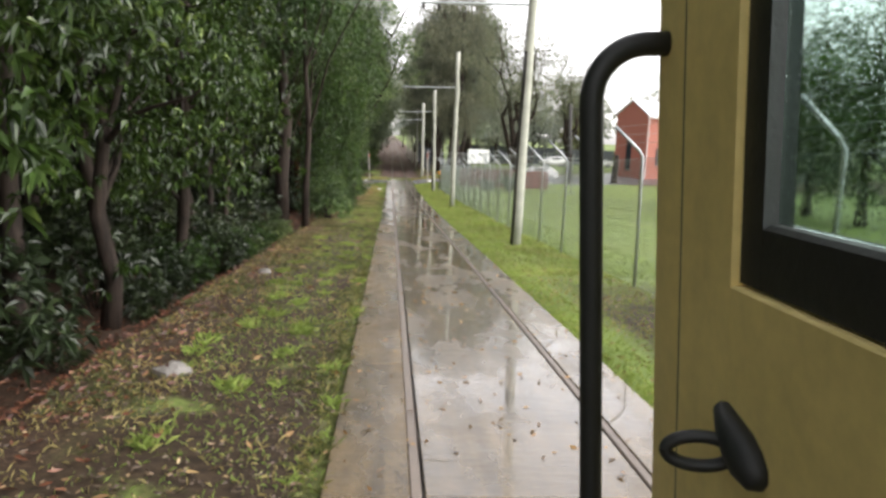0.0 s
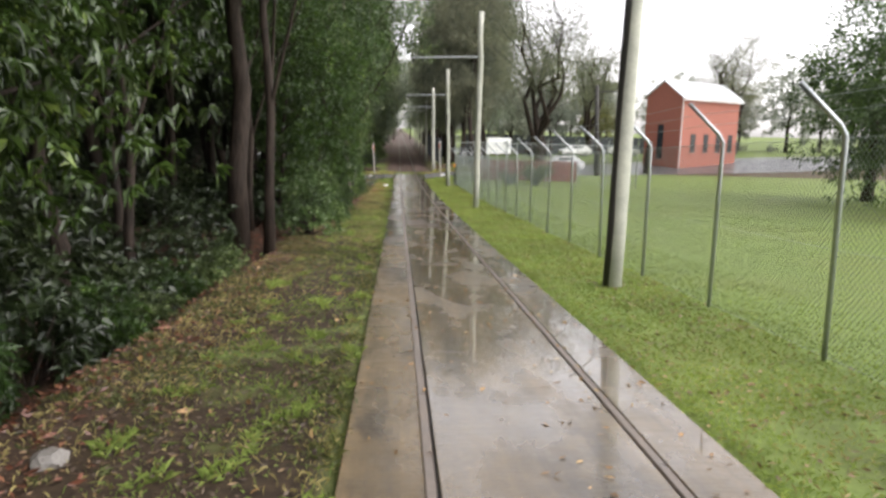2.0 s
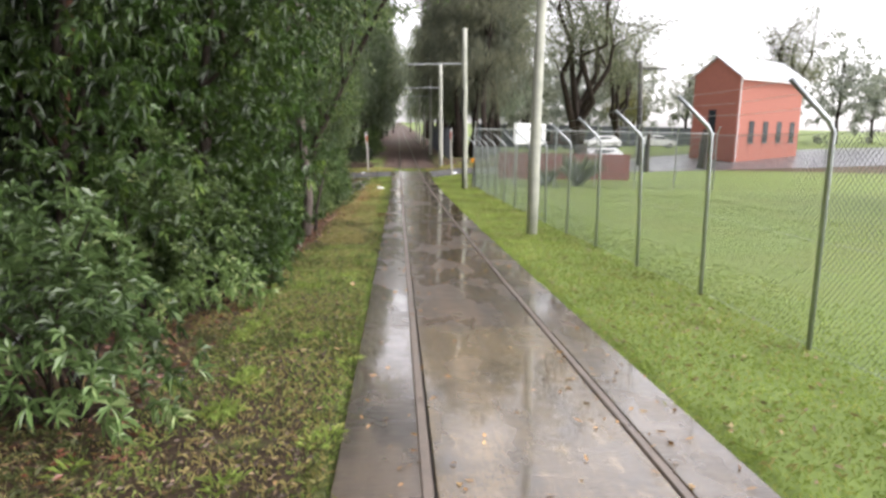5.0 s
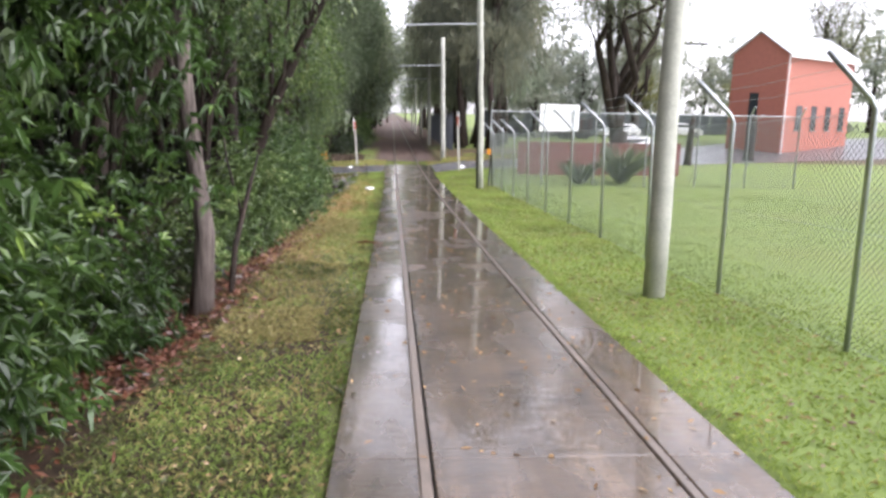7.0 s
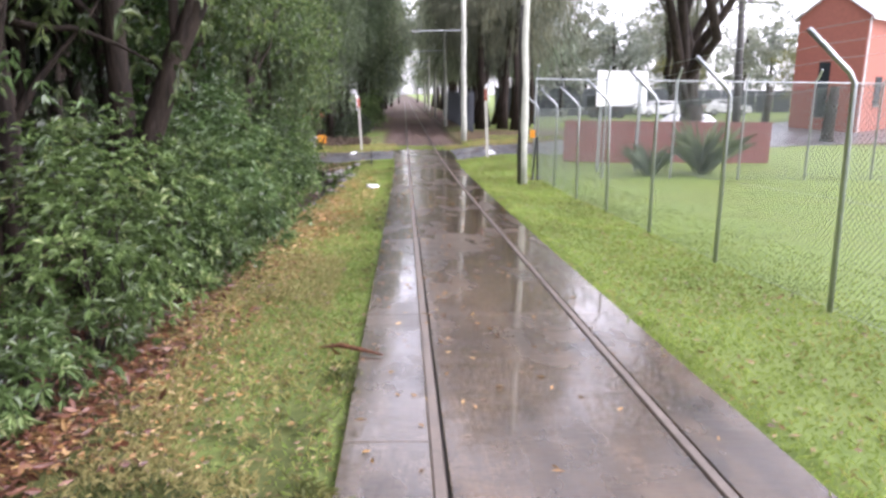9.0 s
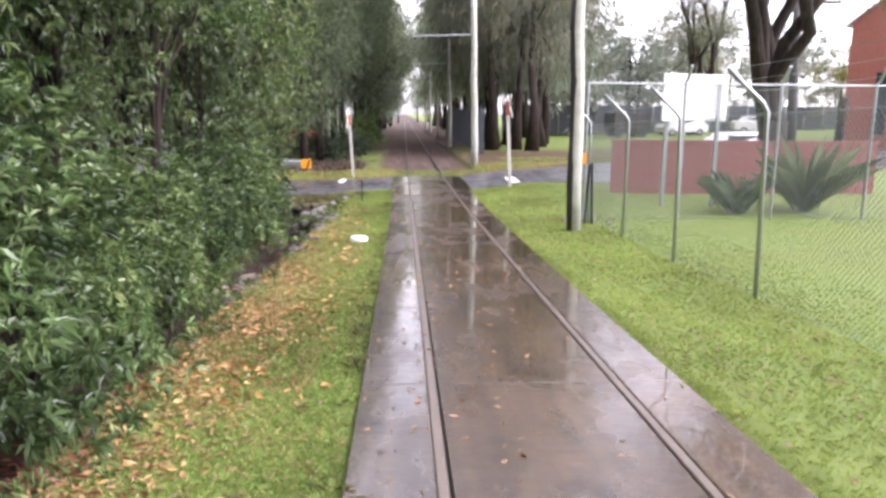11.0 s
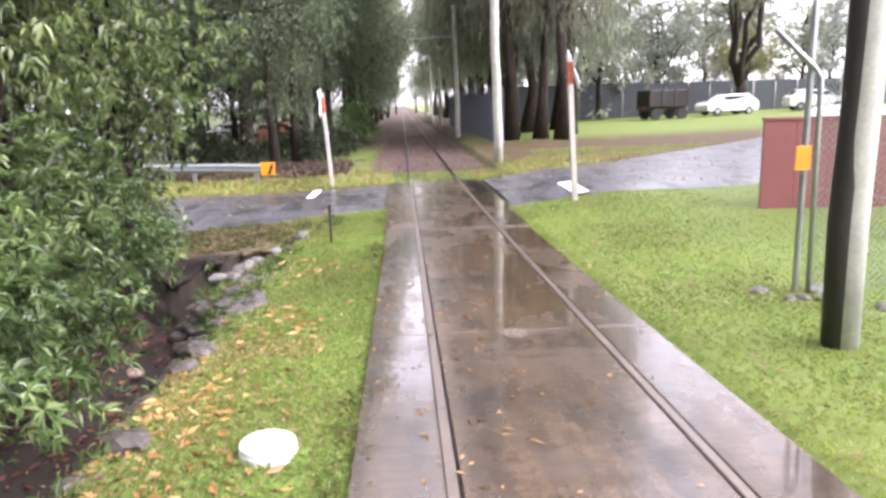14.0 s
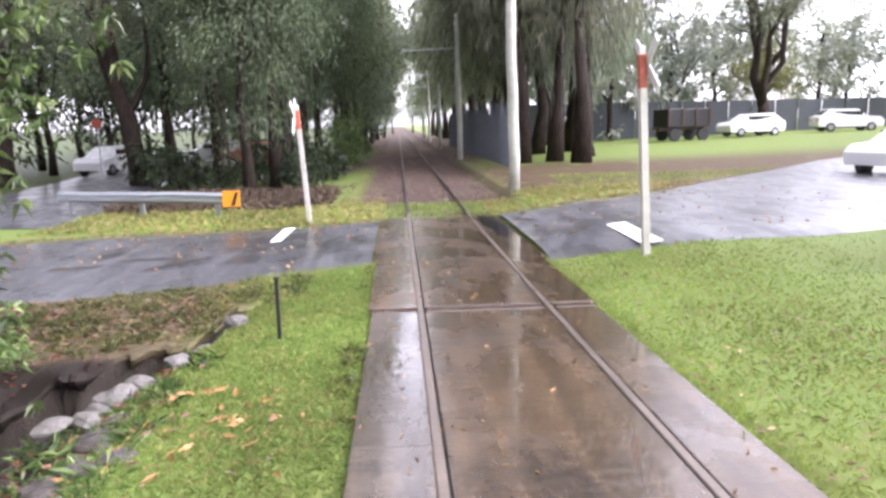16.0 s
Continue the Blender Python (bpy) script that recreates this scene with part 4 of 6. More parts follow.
def gum_tree(seed, h=10.0):
    """Several bare dark stems with a thin, high crown."""
    rs = np.random.RandomState(seed)
    tr = thing("gum_tree", "multi-stemmed dark gum tree with thin high crown", "tree")
    tk, ends = Tris(), []
    tk.tube([(0, 0, -0.3), (0, 0, 1.2), (0.1, 0, 2.2)], [0.55, 0.45, 0.4], 12, True, 0.15, rs)
    for k in range(6):
        a = 2 * math.pi * k / 6 + rs.rand()
        e = Vector((math.cos(a) * (1.4 + 2.6 * rs.rand()), math.sin(a) * 2.2, h * (0.62 + 0.2 * rs.rand())))
        lp = limb_points((0.1 * math.cos(a), 0.1, 1.8), e, rs, 6, 0.05)
        tk.tube(lp, [0.26, 0.23, 0.2, 0.17, 0.14, 0.10, 0.06], 8, True, 0.1, rs)
        for j in range(12):
            s = lp[3 + j % 4]
            q = s + Vector((rs.normal() * 2.3, rs.normal() * 2.3, 0.2 + rs.rand() * 3.6))
            tk.tube(limb_points(s, q, rs, 3), [0.05, 0.035, 0.025, 0.01], 5, False)
            ends.append(tuple(q))
            ends.append(tuple(s.lerp(q, 0.6) + Vector(rs.normal(size=3)) * 0.4))
    part("trunk", tk, M_BARK, tr, "", True)
    cr = clump_leaves(Tris(), np.array(ends), 120, 0.62, 0.20, 0.05, rs, np.array((0, 0, h * 0.5)), 0.7, 0.3)
    part("crown", cr, L_GUM, tr)
    return tr


def bush(seed, h=1.6, rx=0.9, clumps=85, per=48, leaf=(0.115, 0.030), lmat=None, label="dense green shrub with long wet leaves"):
    rs = np.random.RandomState(seed)
    b = thing("shrub", label, "shrub", "trackside shrubs")
    st = Tris()
    u = rs.normal(size=(clumps, 3))
    u[:, 2] = np.abs(u[:, 2])
    u /= np.linalg.norm(u, axis=1, keepdims=True)
    cs = np.array((0, 0, h * 0.12)) + u * np.array((rx, rx, h * 0.88)) * (0.45 + 0.55 * rs.rand(clumps, 1))
    for k in range(14):
        e = cs[rs.randint(clumps)]
        st.tube(limb_points((rs.normal() * 0.08, rs.normal() * 0.08, -0.1), e, rs, 3), [0.022, 0.016, 0.011, 0.005], 5, False)
    part("woody_base", st, M_BARK, b)
    cr = rosettes(Tris(), cs, per, 0.15, leaf[0], leaf[1], rs, np.array((0, 0, h * 0.3)))
    part("foliage", cr, lmat or L_BUSH, b)
    return b


def plant(proto, x, y, s=1.0, turn=0.0, sz=None, dz=0.0):
    m = pose(x, y, gz(x, y) + dz, 0, 0, turn) @ Matrix.Diagonal((s, s, sz or s, 1))
    return copy_thing(proto, m)


def proto(ob, x, y, s=1.0, turn=0.0):
    """Stand the first of a kind at its own place."""
    ob.matrix_basis = pose(x, y, gz(x, y), 0, 0, turn) @ Matrix.Diagonal((s, s, s, 1))
    return ob


LB = "tall broad-leaved tree with dense dark green crown"
rs = np.random.RandomState(77)
t_a = proto(broad_tree(1, 11.0, 2.6, 0.17, 130, 72, (0.16, 0.062), lmat=L_FRONT, whorled=True, label=LB, sig=0.27), -5.8, -3.0)
t_b = proto(broad_tree(2, 12.5, 2.9, 0.24, 130, 72, (0.165, 0.06), lmat=L_FRONT, whorled=True, label=LB, lean=(0.8, 0), sig=0.28), -5.3, 1.2)
t_c = proto(broad_tree(3, 9.0, 2.3, 0.12, 115, 72, (0.155, 0.062), lmat=L_FRONT, whorled=True, label=LB, sig=0.25), -5.4, 5.0)
t_d = proto(broad_tree(4, 14.0, 2.8, 0.34, 105, 70, label="tall tree with bare dark trunk and high crown", trunk_r=0.11), -3.66, 23.1)
proto(broad_tree(17, 15.0, 2.8, 0.40, 100, 70, label="tall tree with thick dark trunk and high crown", trunk_r=0.25), -4.72, 25.0)
LM = "olive-green broad-leaved tree at the edge of the wood"
t_e = proto(broad_tree(41, 10.0, 2.5, 0.26, 108, 76, (0.15, 0.055), lmat=L_MID, whorled=True, label=LM, sig=0.27), -5.2, 31.5)
t_f = proto(broad_tree(42, 11.5, 2.7, 0.32, 108, 76, (0.16, 0.055), lmat=L_MID, whorled=True, label=LM, lean=(0.5, 0.0), sig=0.28), -5.8, 42.0)
# coarser trees for the depth of the wood and the distance
LF = "broad-leaved tree deep in the wood, leaves painted shade-dark"
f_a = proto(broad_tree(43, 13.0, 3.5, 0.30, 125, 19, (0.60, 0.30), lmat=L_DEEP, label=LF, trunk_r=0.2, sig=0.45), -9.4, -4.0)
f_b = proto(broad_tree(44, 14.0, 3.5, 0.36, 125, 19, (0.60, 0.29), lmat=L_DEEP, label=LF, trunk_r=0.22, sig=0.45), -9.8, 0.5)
f_l = proto(broad_tree(48, 8.0, 3.0, 0.0, 110, 30, (0.32, 0.14), lmat=L_DEEP, label="low bushy tree deep in the wood, leaves painted shade-dark", trunk_r=0.15, sig=0.45), -20.5, -14.0)
f_p = proto(broad_tree(55, 14.0, 3.2, 0.08, 120, 32, (0.34, 0.14), lmat=L_MIST, label="green tree far along the track, mist painted in", trunk_r=0.22, sig=0.45), -3.9, 128.0)
f_m = proto(broad_tree(45, 14.0, 3.2, 0.08, 120, 32, (0.34, 0.14), lmat=L_WALL, label="tall green tree in the wall of trees beyond the road", trunk_r=0.22, sig=0.45), -9.0, 100.0)
f_d = proto(broad_tree(51, 14.0, 3.2, 0.15, 190, 130, (0.17, 0.055), lmat=L_SHADE, label="dark green tree at the far side of the road", trunk_r=0.22, sig=0.48), -6.6, 85.6)
broads, mids, deeps = (t_a, t_b, t_c), (t_e, t_f), (f_a, f_b)
# front row beside the line
for x, y, k, s in ((-5.4, 8.6, 0, 0.95), (-5.7, 12.4, 1, 1.0), (-5.5, 16.0, 2, 1.05), (-6.4, 19.4, 0, 1.0), (-5.0, 10.4, 2, 0.85), (-4.9, 6.6, 0, 0.8), (-5.0, 14.2, 2, 0.8), (-4.9, 2.8, 2, 0.9)):
    plant(broads[k], x, y, s, rs.rand() * 360)
for x, y, k, s in ((-5.2, 33.0, 1, 0.75), (-4.9, 34.8, 0, 0.9), (-4.6, 36.4, 1, 0.8), (-5.6, 38.2, 0, 0.9), (-4.7, 44.2, 1, 0.8), (-5.3, 46.0, 0, 0.95), (-5.6, 49.6, 1, 1.0), (-6.0, 53.4, 0, 0.95), (-5.6, 56.8, 1, 0.9), (-5.2, 60.4, 0, 0.75)):
    plant(mids[k], x, y, s, rs.rand() * 360)
for x, y, s in ((-4.85, 27.0, 0.8), (-6.6, 22.6, 1.0), (-7.2, 28.4, 1.05), (-5.6, 20.6, 0.9)):
    plant(t_d, x, y, s, rs.rand() * 360)
proto(broad_tree(18, 14.0, 2.8, 0.42, 100, 70, lmat=L_MID, label="tall tree with thick dark trunk and high crown", trunk_r=0.2), -4.9, 48.2)
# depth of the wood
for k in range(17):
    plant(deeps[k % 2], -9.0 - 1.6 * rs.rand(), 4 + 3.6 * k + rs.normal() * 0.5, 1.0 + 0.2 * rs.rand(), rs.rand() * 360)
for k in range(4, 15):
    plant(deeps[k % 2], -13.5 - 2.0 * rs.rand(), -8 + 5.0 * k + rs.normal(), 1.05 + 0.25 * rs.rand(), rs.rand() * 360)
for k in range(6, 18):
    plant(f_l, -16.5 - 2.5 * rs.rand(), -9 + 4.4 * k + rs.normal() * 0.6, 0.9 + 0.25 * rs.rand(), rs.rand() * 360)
# row added as a screen against light entering from the left
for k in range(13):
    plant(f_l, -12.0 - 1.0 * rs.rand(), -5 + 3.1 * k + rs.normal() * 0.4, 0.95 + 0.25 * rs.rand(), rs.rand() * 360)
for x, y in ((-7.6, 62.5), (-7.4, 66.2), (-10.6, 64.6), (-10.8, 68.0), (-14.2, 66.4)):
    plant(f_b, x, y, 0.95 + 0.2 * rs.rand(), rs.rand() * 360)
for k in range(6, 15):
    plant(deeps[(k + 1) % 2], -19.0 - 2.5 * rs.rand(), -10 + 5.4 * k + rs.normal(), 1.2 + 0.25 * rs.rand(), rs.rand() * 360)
# slim red-brown trunk and grey trunk at the edge of the wood
proto(broad_tree(6, 9.0, 1.6, 0.6, 60, 50, bark=M_BARK_RED, label="slim tree with red-brown bark", trunk_r=0.12), -4.8, 30.2)
proto(broad_tree(7, 10.0, 2.0, 0.45, 90, 55, bark=M_BARK_GREY, label="tree with pale grey trunk beside the line", trunk_r=0.12, lean=(-0.1, 0.0)), -3.15, 38.35)

o = thing("sapling", "thin dark sapling leaning beside the pale trunk", "sapling")
zb = gz(-3.0, 39.2)
part("stem", Tris().tube([(-3.0, 39.2, zb - 0.2), (-2.98, 39.6, zb + 0.6), (-2.86, 40.0, zb + 1.3), (-2.76, 40.2, zb + 1.75)], [0.045, 0.04, 0.030, 0.012], 8), M_BARK, o, "", True)
part("side_branch", Tris().tube([(-2.93, 39.8, zb + 0.95), (-3.2, 40.2, zb + 1.7), (-3.3, 40.5, zb + 2.3)], [0.022, 0.016, 0.006], 6), M_BARK, o, "", True)

# beyond the road: tree wall on one side, casuarinas on the other
for k in range(22):
    y = 88 + 5.6 * k + rs.normal() * 0.6
    plant(f_d if k < 5 else f_m if k < 8 else f_p, -5.9 - 0.8 * rs.rand() + min(k, 8) * 0.16, y, 1.05 + 0.2 * rs.rand(), rs.rand() * 360, 1.6)
    if k < 12:
        plant(f_m, -11.5 - 3 * rs.rand(), y + 8, 1.1, rs.rand() * 360)
arch = proto(broad_tree(49, 17.0, 4.6, 0.42, 130, 34, (0.40, 0.17), lmat=L_MIST, label="tall tree arching over the far track, leaves paled for mist", trunk_r=0.25, lean=(2.0, 0.0), sig=0.6), -6.4, 122.0)
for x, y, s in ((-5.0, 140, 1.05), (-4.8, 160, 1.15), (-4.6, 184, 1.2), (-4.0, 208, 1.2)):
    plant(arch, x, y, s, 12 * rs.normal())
for x, y in ((-22, 86), (-23, 97), (-25, 92), (-28, 98), (-22, 112), (-14, 116), (-26, 80)):
    plant(f_l, x, y, 1.2, rs.rand() * 360)
for x, y, s in ((-20.5, 100, 1.0), (-24, 106, 1.1), (-18.5, 114, 1.0), (-30, 92, 1.1), (-25, 86, 1.0), (-33, 80, 1.0), (-29, 101, 1.1), (-5.5, 250, 1.1), (-2.6, 262, 1.2), (3.2, 262, 1.2), (6.0, 250, 1.1)):
    plant(f_m, x, y, s, rs.rand() * 360)
dark_a = proto(broad_tree(9, 13.0, 3.2, 0.42, 110, 60, lmat=L_GUM, label="leaning dark-trunked tree behind the guard rail", trunk_r=0.46, lean=(-1.4, 0.0)), -12.2, 90.4)
plant(dark_a, -8.9, 91.0, 0.9, 100)
plant(dark_a, -19.0, 92.0, 1.0, 150)
plant(dark_a, -21.0, 80.0, 1.0, 200)

c_a = proto(casuarina(11), 6.6, 92.6)
c_b = proto(casuarina(12, 23.0, 4.4, 0.32), 7.3, 90.4)
# far casuarinas, their needles paled for mist through L_MIST
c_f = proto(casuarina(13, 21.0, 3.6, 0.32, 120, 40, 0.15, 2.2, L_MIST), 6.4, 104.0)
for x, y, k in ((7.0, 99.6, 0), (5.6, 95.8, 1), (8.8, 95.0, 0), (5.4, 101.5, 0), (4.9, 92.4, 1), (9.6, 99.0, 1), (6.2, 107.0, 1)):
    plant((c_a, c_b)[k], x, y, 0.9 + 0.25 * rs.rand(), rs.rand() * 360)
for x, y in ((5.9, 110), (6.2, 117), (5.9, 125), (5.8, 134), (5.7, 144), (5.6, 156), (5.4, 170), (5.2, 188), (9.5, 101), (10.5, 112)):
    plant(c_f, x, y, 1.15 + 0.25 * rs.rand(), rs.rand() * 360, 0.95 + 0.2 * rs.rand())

gum = proto(gum_tree(21, 15.0), 10.7, 66.7)
plant(gum, 27.0, 112.0, 1.1, 40)
plant(gum, 40.0, 96.0, 1.0, 140)
oliv = proto(broad_tree(22, 8.0, 3.2, 0.15, 150, 60, lmat=L_OLIVE, label="yellow-green tree beyond the paddock", trunk_r=0.2), 30.0, 118.0)
plant(oliv, 41.0, 112.0, 1.0, 50)
far_a = proto(broad_tree(23, 12.0, 4.2, 0.06, 80, 30, (0.5, 0.22), lmat=L_FAR, label="distant gum tree, leaves paled for haze", trunk_r=0.25), 22.0, 140.0)
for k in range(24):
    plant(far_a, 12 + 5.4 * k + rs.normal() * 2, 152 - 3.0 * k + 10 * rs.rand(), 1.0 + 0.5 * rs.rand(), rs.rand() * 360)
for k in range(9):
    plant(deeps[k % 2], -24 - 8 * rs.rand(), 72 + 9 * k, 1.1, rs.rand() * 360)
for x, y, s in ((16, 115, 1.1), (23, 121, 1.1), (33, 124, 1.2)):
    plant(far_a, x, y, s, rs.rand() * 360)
# unseen trees added behind the start to close off the reflections
for k in range(6):
    plant(far_a, -30 + 11 * k, -30 - 6 * rs.rand(), 1.1, rs.rand() * 360)

# trees at the side of the paddock
side = proto(broad_tree(53, 12.0, 4.0, 0.06, 150, 60, (0.30, 0.12), lmat=L_BROAD, label="dense dark green tree at the side of the paddock", trunk_r=0.3, sig=0.5), 23.5, 35.0)
plant(side, 25.4, 43.0, 1.05, 120)
plant(side, 28.2, 50.5, 1.1, 240)

# crowns that reach over the track
proto(broad_tree(46, 13.0, 3.0, 0.45, 100, 90, (0.18, 0.07), lmat=L_MID, label="tree leaning over the track with high crown", trunk_r=0.17, lean=(5.0, 1.0)), -5.0, 46.6)
proto(broad_tree(47, 13.5, 2.4, 0.58, 70, 90, (0.18, 0.07), lmat=L_MID, label="tree leaning over the track with high crown", trunk_r=0.16, lean=(6.5, 0.5)), -6.8, 42.5)

bright = proto(broad_tree(50, 8.5, 1.7, 0.34, 90, 100, (0.095, 0.028), lmat=L_BUSH, whorled=True, label="bright green tree with hanging foliage at the wood's edge", trunk_r=0.09, lean=(0.5, 0.0), sig=0.24), -4.5, 44.0)
for x, y, s in ((-4.6, 50.2, 1.0), (-4.8, 55.5, 1.05), (-4.8, 60.8, 1.0), (-5.0, 64.0, 0.9)):
    plant(bright, x, y, s, 25 * rs.normal())

hang = proto(broad_tree(52, 8.5, 1.35, 0.03, 150, 80, (0.115, 0.04), lmat=L_MID, whorled=True, label="leafy tree hanging to the ground at the wood's edge", trunk_r=0.08, lean=(0.4, 0.0), sig=0.25), -4.9, 63.4)
for x, y, s in ((-4.75, 60.4, 0.95), (-4.7, 57.2, 0.9), (-5.4, 53.6, 0.85)):
    plant(hang, x, y, s, 25 * rs.normal())
hang_dark = proto(broad_tree(54, 8.5, 1.3, 0.02, 150, 80, (0.13, 0.046), lmat=L_BROAD, whorled=True, label="dark glossy tree hanging to the ground beside the line", trunk_r=0.08, lean=(0.4, 0.0), sig=0.25), -3.5, 31.0, 0.92)
for x, y, s in ((-3.9, 33.2, 0.95), (-4.3, 28.8, 1.0), (-4.7, 36.0, 0.95), (-5.3, 50.4, 0.9)):
    plant(hang_dark, x, y, s, 25 * rs.normal())

# shrubs along the wood's edge
s_a = proto(bush(31, 1.9, 0.85), -3.2, 26.3)
s_b = proto(bush(32, 2.4, 1.1, 125), -4.1, 46.4)
s_c = proto(bush(33, 0.9, 0.7, 50), -3.75, 42.9)
s_d = proto(bush(34, 3.2, 1.2, 130, 54, (0.125, 0.032), L_BUSH, "tall leafy shrub at the edge of the wood"), -3.95, 48.4)
s_e = proto(bush(37, 1.0, 0.75, 60, 45, (0.12, 0.034), L_BROAD, "low dark green shrub under the trees"), -5.0, 14.2)
s_f = proto(bush(38, 0.85, 0.7, 46, 45, (0.14, 0.030), L_MID, "ferny green shrub at the foot of the trunks"), -4.2, 20.8, 0.8)
plant(s_f, -4.5, 22.7, 0.9, 70)
plant(s_f, -4.3, 17.6, 0.8, 140)
for x, y, s in ((-4.6, 16.6, 1.0), (-4.6, 19.0, 0.9)):
    plant(s_e, x, y, s, rs.rand() * 360)
for x, y, k, s in ((-3.7, 29.2, 3, 0.8), 
                   (-4.1, 41.6, 1, 0.8), (-3.85, 44.4, 3, 0.8), (-3.7, 46.9, 1, 0.9), (-4.5, 51.0, 1, 1.1), (-4.3, 53.6, 0, 1.1), (-4.3, 55.6, 0, 1.2), (-4.5, 57.6, 3, 0.9), (-4.6, 60.0, 1, 1.1),
                   (-4.9, 62.4, 3, 0.85), (-5.2, 64.6, 0, 1.0), (-4.8, 0.5, 1, 1.0), (-4.0, 97, 3, 1.1), (-3.8, 104, 3, 1.2), 
                   (-3.4, 30.2, 0, 1.0), (-4.0, 50.0, 3, 1.0), (-4.2, 58.8, 0, 1.1), (-4.1, 52.3, 1, 1.0)):
    plant((s_a, s_b, s_c, s_d)[k], x, y, s, rs.rand() * 360)


s_g = proto(bush(39, 2.3, 1.0, 130, 54, (0.12, 0.034), L_BROAD, "dark glossy shrub at the edge of the wood"), -3.75, 35.4)
for x, y, s in ((-3.6, 32.2, 1.05), (-3.4, 31.2, 0.85), (-3.7, 34.0, 1.05), (-4.1, 37.0, 0.95), (-3.5, 33.4, 0.9)):
    plant(s_g, x, y, s, rs.rand() * 360)
proto(broad_tree(55, 6.5, 0.95, 0.24, 80, 80, (0.13, 0.042), lmat=L_BROAD, whorled=True, label="slender dark tree with leaves hanging before the pale trunk", trunk_r=0.05, lean=(0.5, 0.0), sig=0.25), -3.8, 37.3)

# undergrowth carries the wood's shade in its leaf colour
u_a = proto(bush(35, 1.7, 1.2, 60, 26, (0.20, 0.07), L_DEEP, "undergrowth shrub among the trunks, leaves painted shade-dark"), -7.4, 3.0)
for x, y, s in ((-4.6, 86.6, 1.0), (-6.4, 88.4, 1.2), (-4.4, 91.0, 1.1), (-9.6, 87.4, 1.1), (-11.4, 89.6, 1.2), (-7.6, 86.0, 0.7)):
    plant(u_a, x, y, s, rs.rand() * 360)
u_b = proto(bush(36, 1.1, 1.0, 50, 24, (0.24, 0.05), L_DEEP, "low ferny undergrowth among the trunks, leaves painted shade-dark"), -6.6, 7.0)
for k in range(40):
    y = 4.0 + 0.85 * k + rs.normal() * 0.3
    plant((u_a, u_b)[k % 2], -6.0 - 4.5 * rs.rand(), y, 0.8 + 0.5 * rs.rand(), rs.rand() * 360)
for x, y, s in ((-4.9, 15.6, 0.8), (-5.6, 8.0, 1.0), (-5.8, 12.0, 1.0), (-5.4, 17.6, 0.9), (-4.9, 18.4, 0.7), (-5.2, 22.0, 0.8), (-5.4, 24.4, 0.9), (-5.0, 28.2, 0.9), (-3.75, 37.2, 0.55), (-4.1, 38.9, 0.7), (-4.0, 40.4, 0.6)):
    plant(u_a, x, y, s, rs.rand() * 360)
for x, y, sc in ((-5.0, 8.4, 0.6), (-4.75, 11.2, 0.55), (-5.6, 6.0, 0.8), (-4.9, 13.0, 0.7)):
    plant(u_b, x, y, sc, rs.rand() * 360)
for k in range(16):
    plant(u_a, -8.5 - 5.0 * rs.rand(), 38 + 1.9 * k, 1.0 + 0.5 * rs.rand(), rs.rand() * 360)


# strappy plants in the paddock
def flax(x, y, h, seed):
    rs = np.random.RandomState(seed)
    n = 90
    a = rs.rand(n) * 6.283
    tilt = 0.15 + 0.75 * rs.rand(n)
    d = np.stack([np.cos(a) * tilt, np.sin(a) * tilt, np.ones(n)], 1)
    p = np.stack([x + rs.normal(size=n) * 0.12, y + rs.normal(size=n) * 0.12, np.full(n, gz(x, y) - 0.03)], 1)
    ob = thing("flax_clump", "strappy green flax clump on the paddock grass", "plant", "flax clumps")
    part("tuft", leaves(Tris(), p, d, h, 0.05, rs, 0.3, 0.12), L_WALL, ob)


flax(9.6, 62.6, 2.4, 1)
flax(7.6, 62.2, 1.4, 2)


# ---- grass, fallen leaves ----
def grass_band(name, x0, x1, y0, y1, count, h, material, seed, keep, label):
    rs = np.random.RandomState(seed)
    P = []
    while len(P) < count:
        x, y = rs.uniform(x0, x1), rs.uniform(y0, y1)
        if rs.rand() < keep(x, y):
            P.append((x, y, gz(x, y) - 0.01))
    p = np.array(P)
    d = rs.normal(size=(count, 3)) * 0.6
    d[:, 2] = 1.0
    tagged(new(name, leaves(Tris(), p, d, h * 1.15, 0.0085, rs, 0.3, 0.1).mesh(name, material)), label, "grass", kind="stuff")


def patchy(x, y):
    return noise.noise(Vector((x * 0.9, y * 0.9, 5)))


grass_band("grass_right", 1.3, 5.2, 0, 69, 130000, 0.06, L_GRASS, 1, lambda x, y: (0.9 if y > 13 or x < 1.8 else 0.25) * (1 - 0.8 * smooth(2.6, 4.8, x)), "short bright green verge grass")
grass_band("grass_left", -3.3, -1.3, 0, 69.6, 125000, 0.062, L_GRASS, 2, lambda x, y: min(1, max(0.02, (0.42 * smooth(25, 30, y) * (1 - smooth(34, 38, y)) + 0.4 * smooth(41, 47, y) + 0.6 * smooth(42, 56, y)) * (1 if x > -2.9 else 0.4) + max(0, patchy(x, y)) * (0.85 if y > 22 else 0.45) + (0.22 if x > -1.6 and y > 24 else 0.05))) * (1 - 0.95 * smooth(-2.55, -2.85, x) * smooth(44.5, 42.5, y)), "patchy green grass beside the slab")
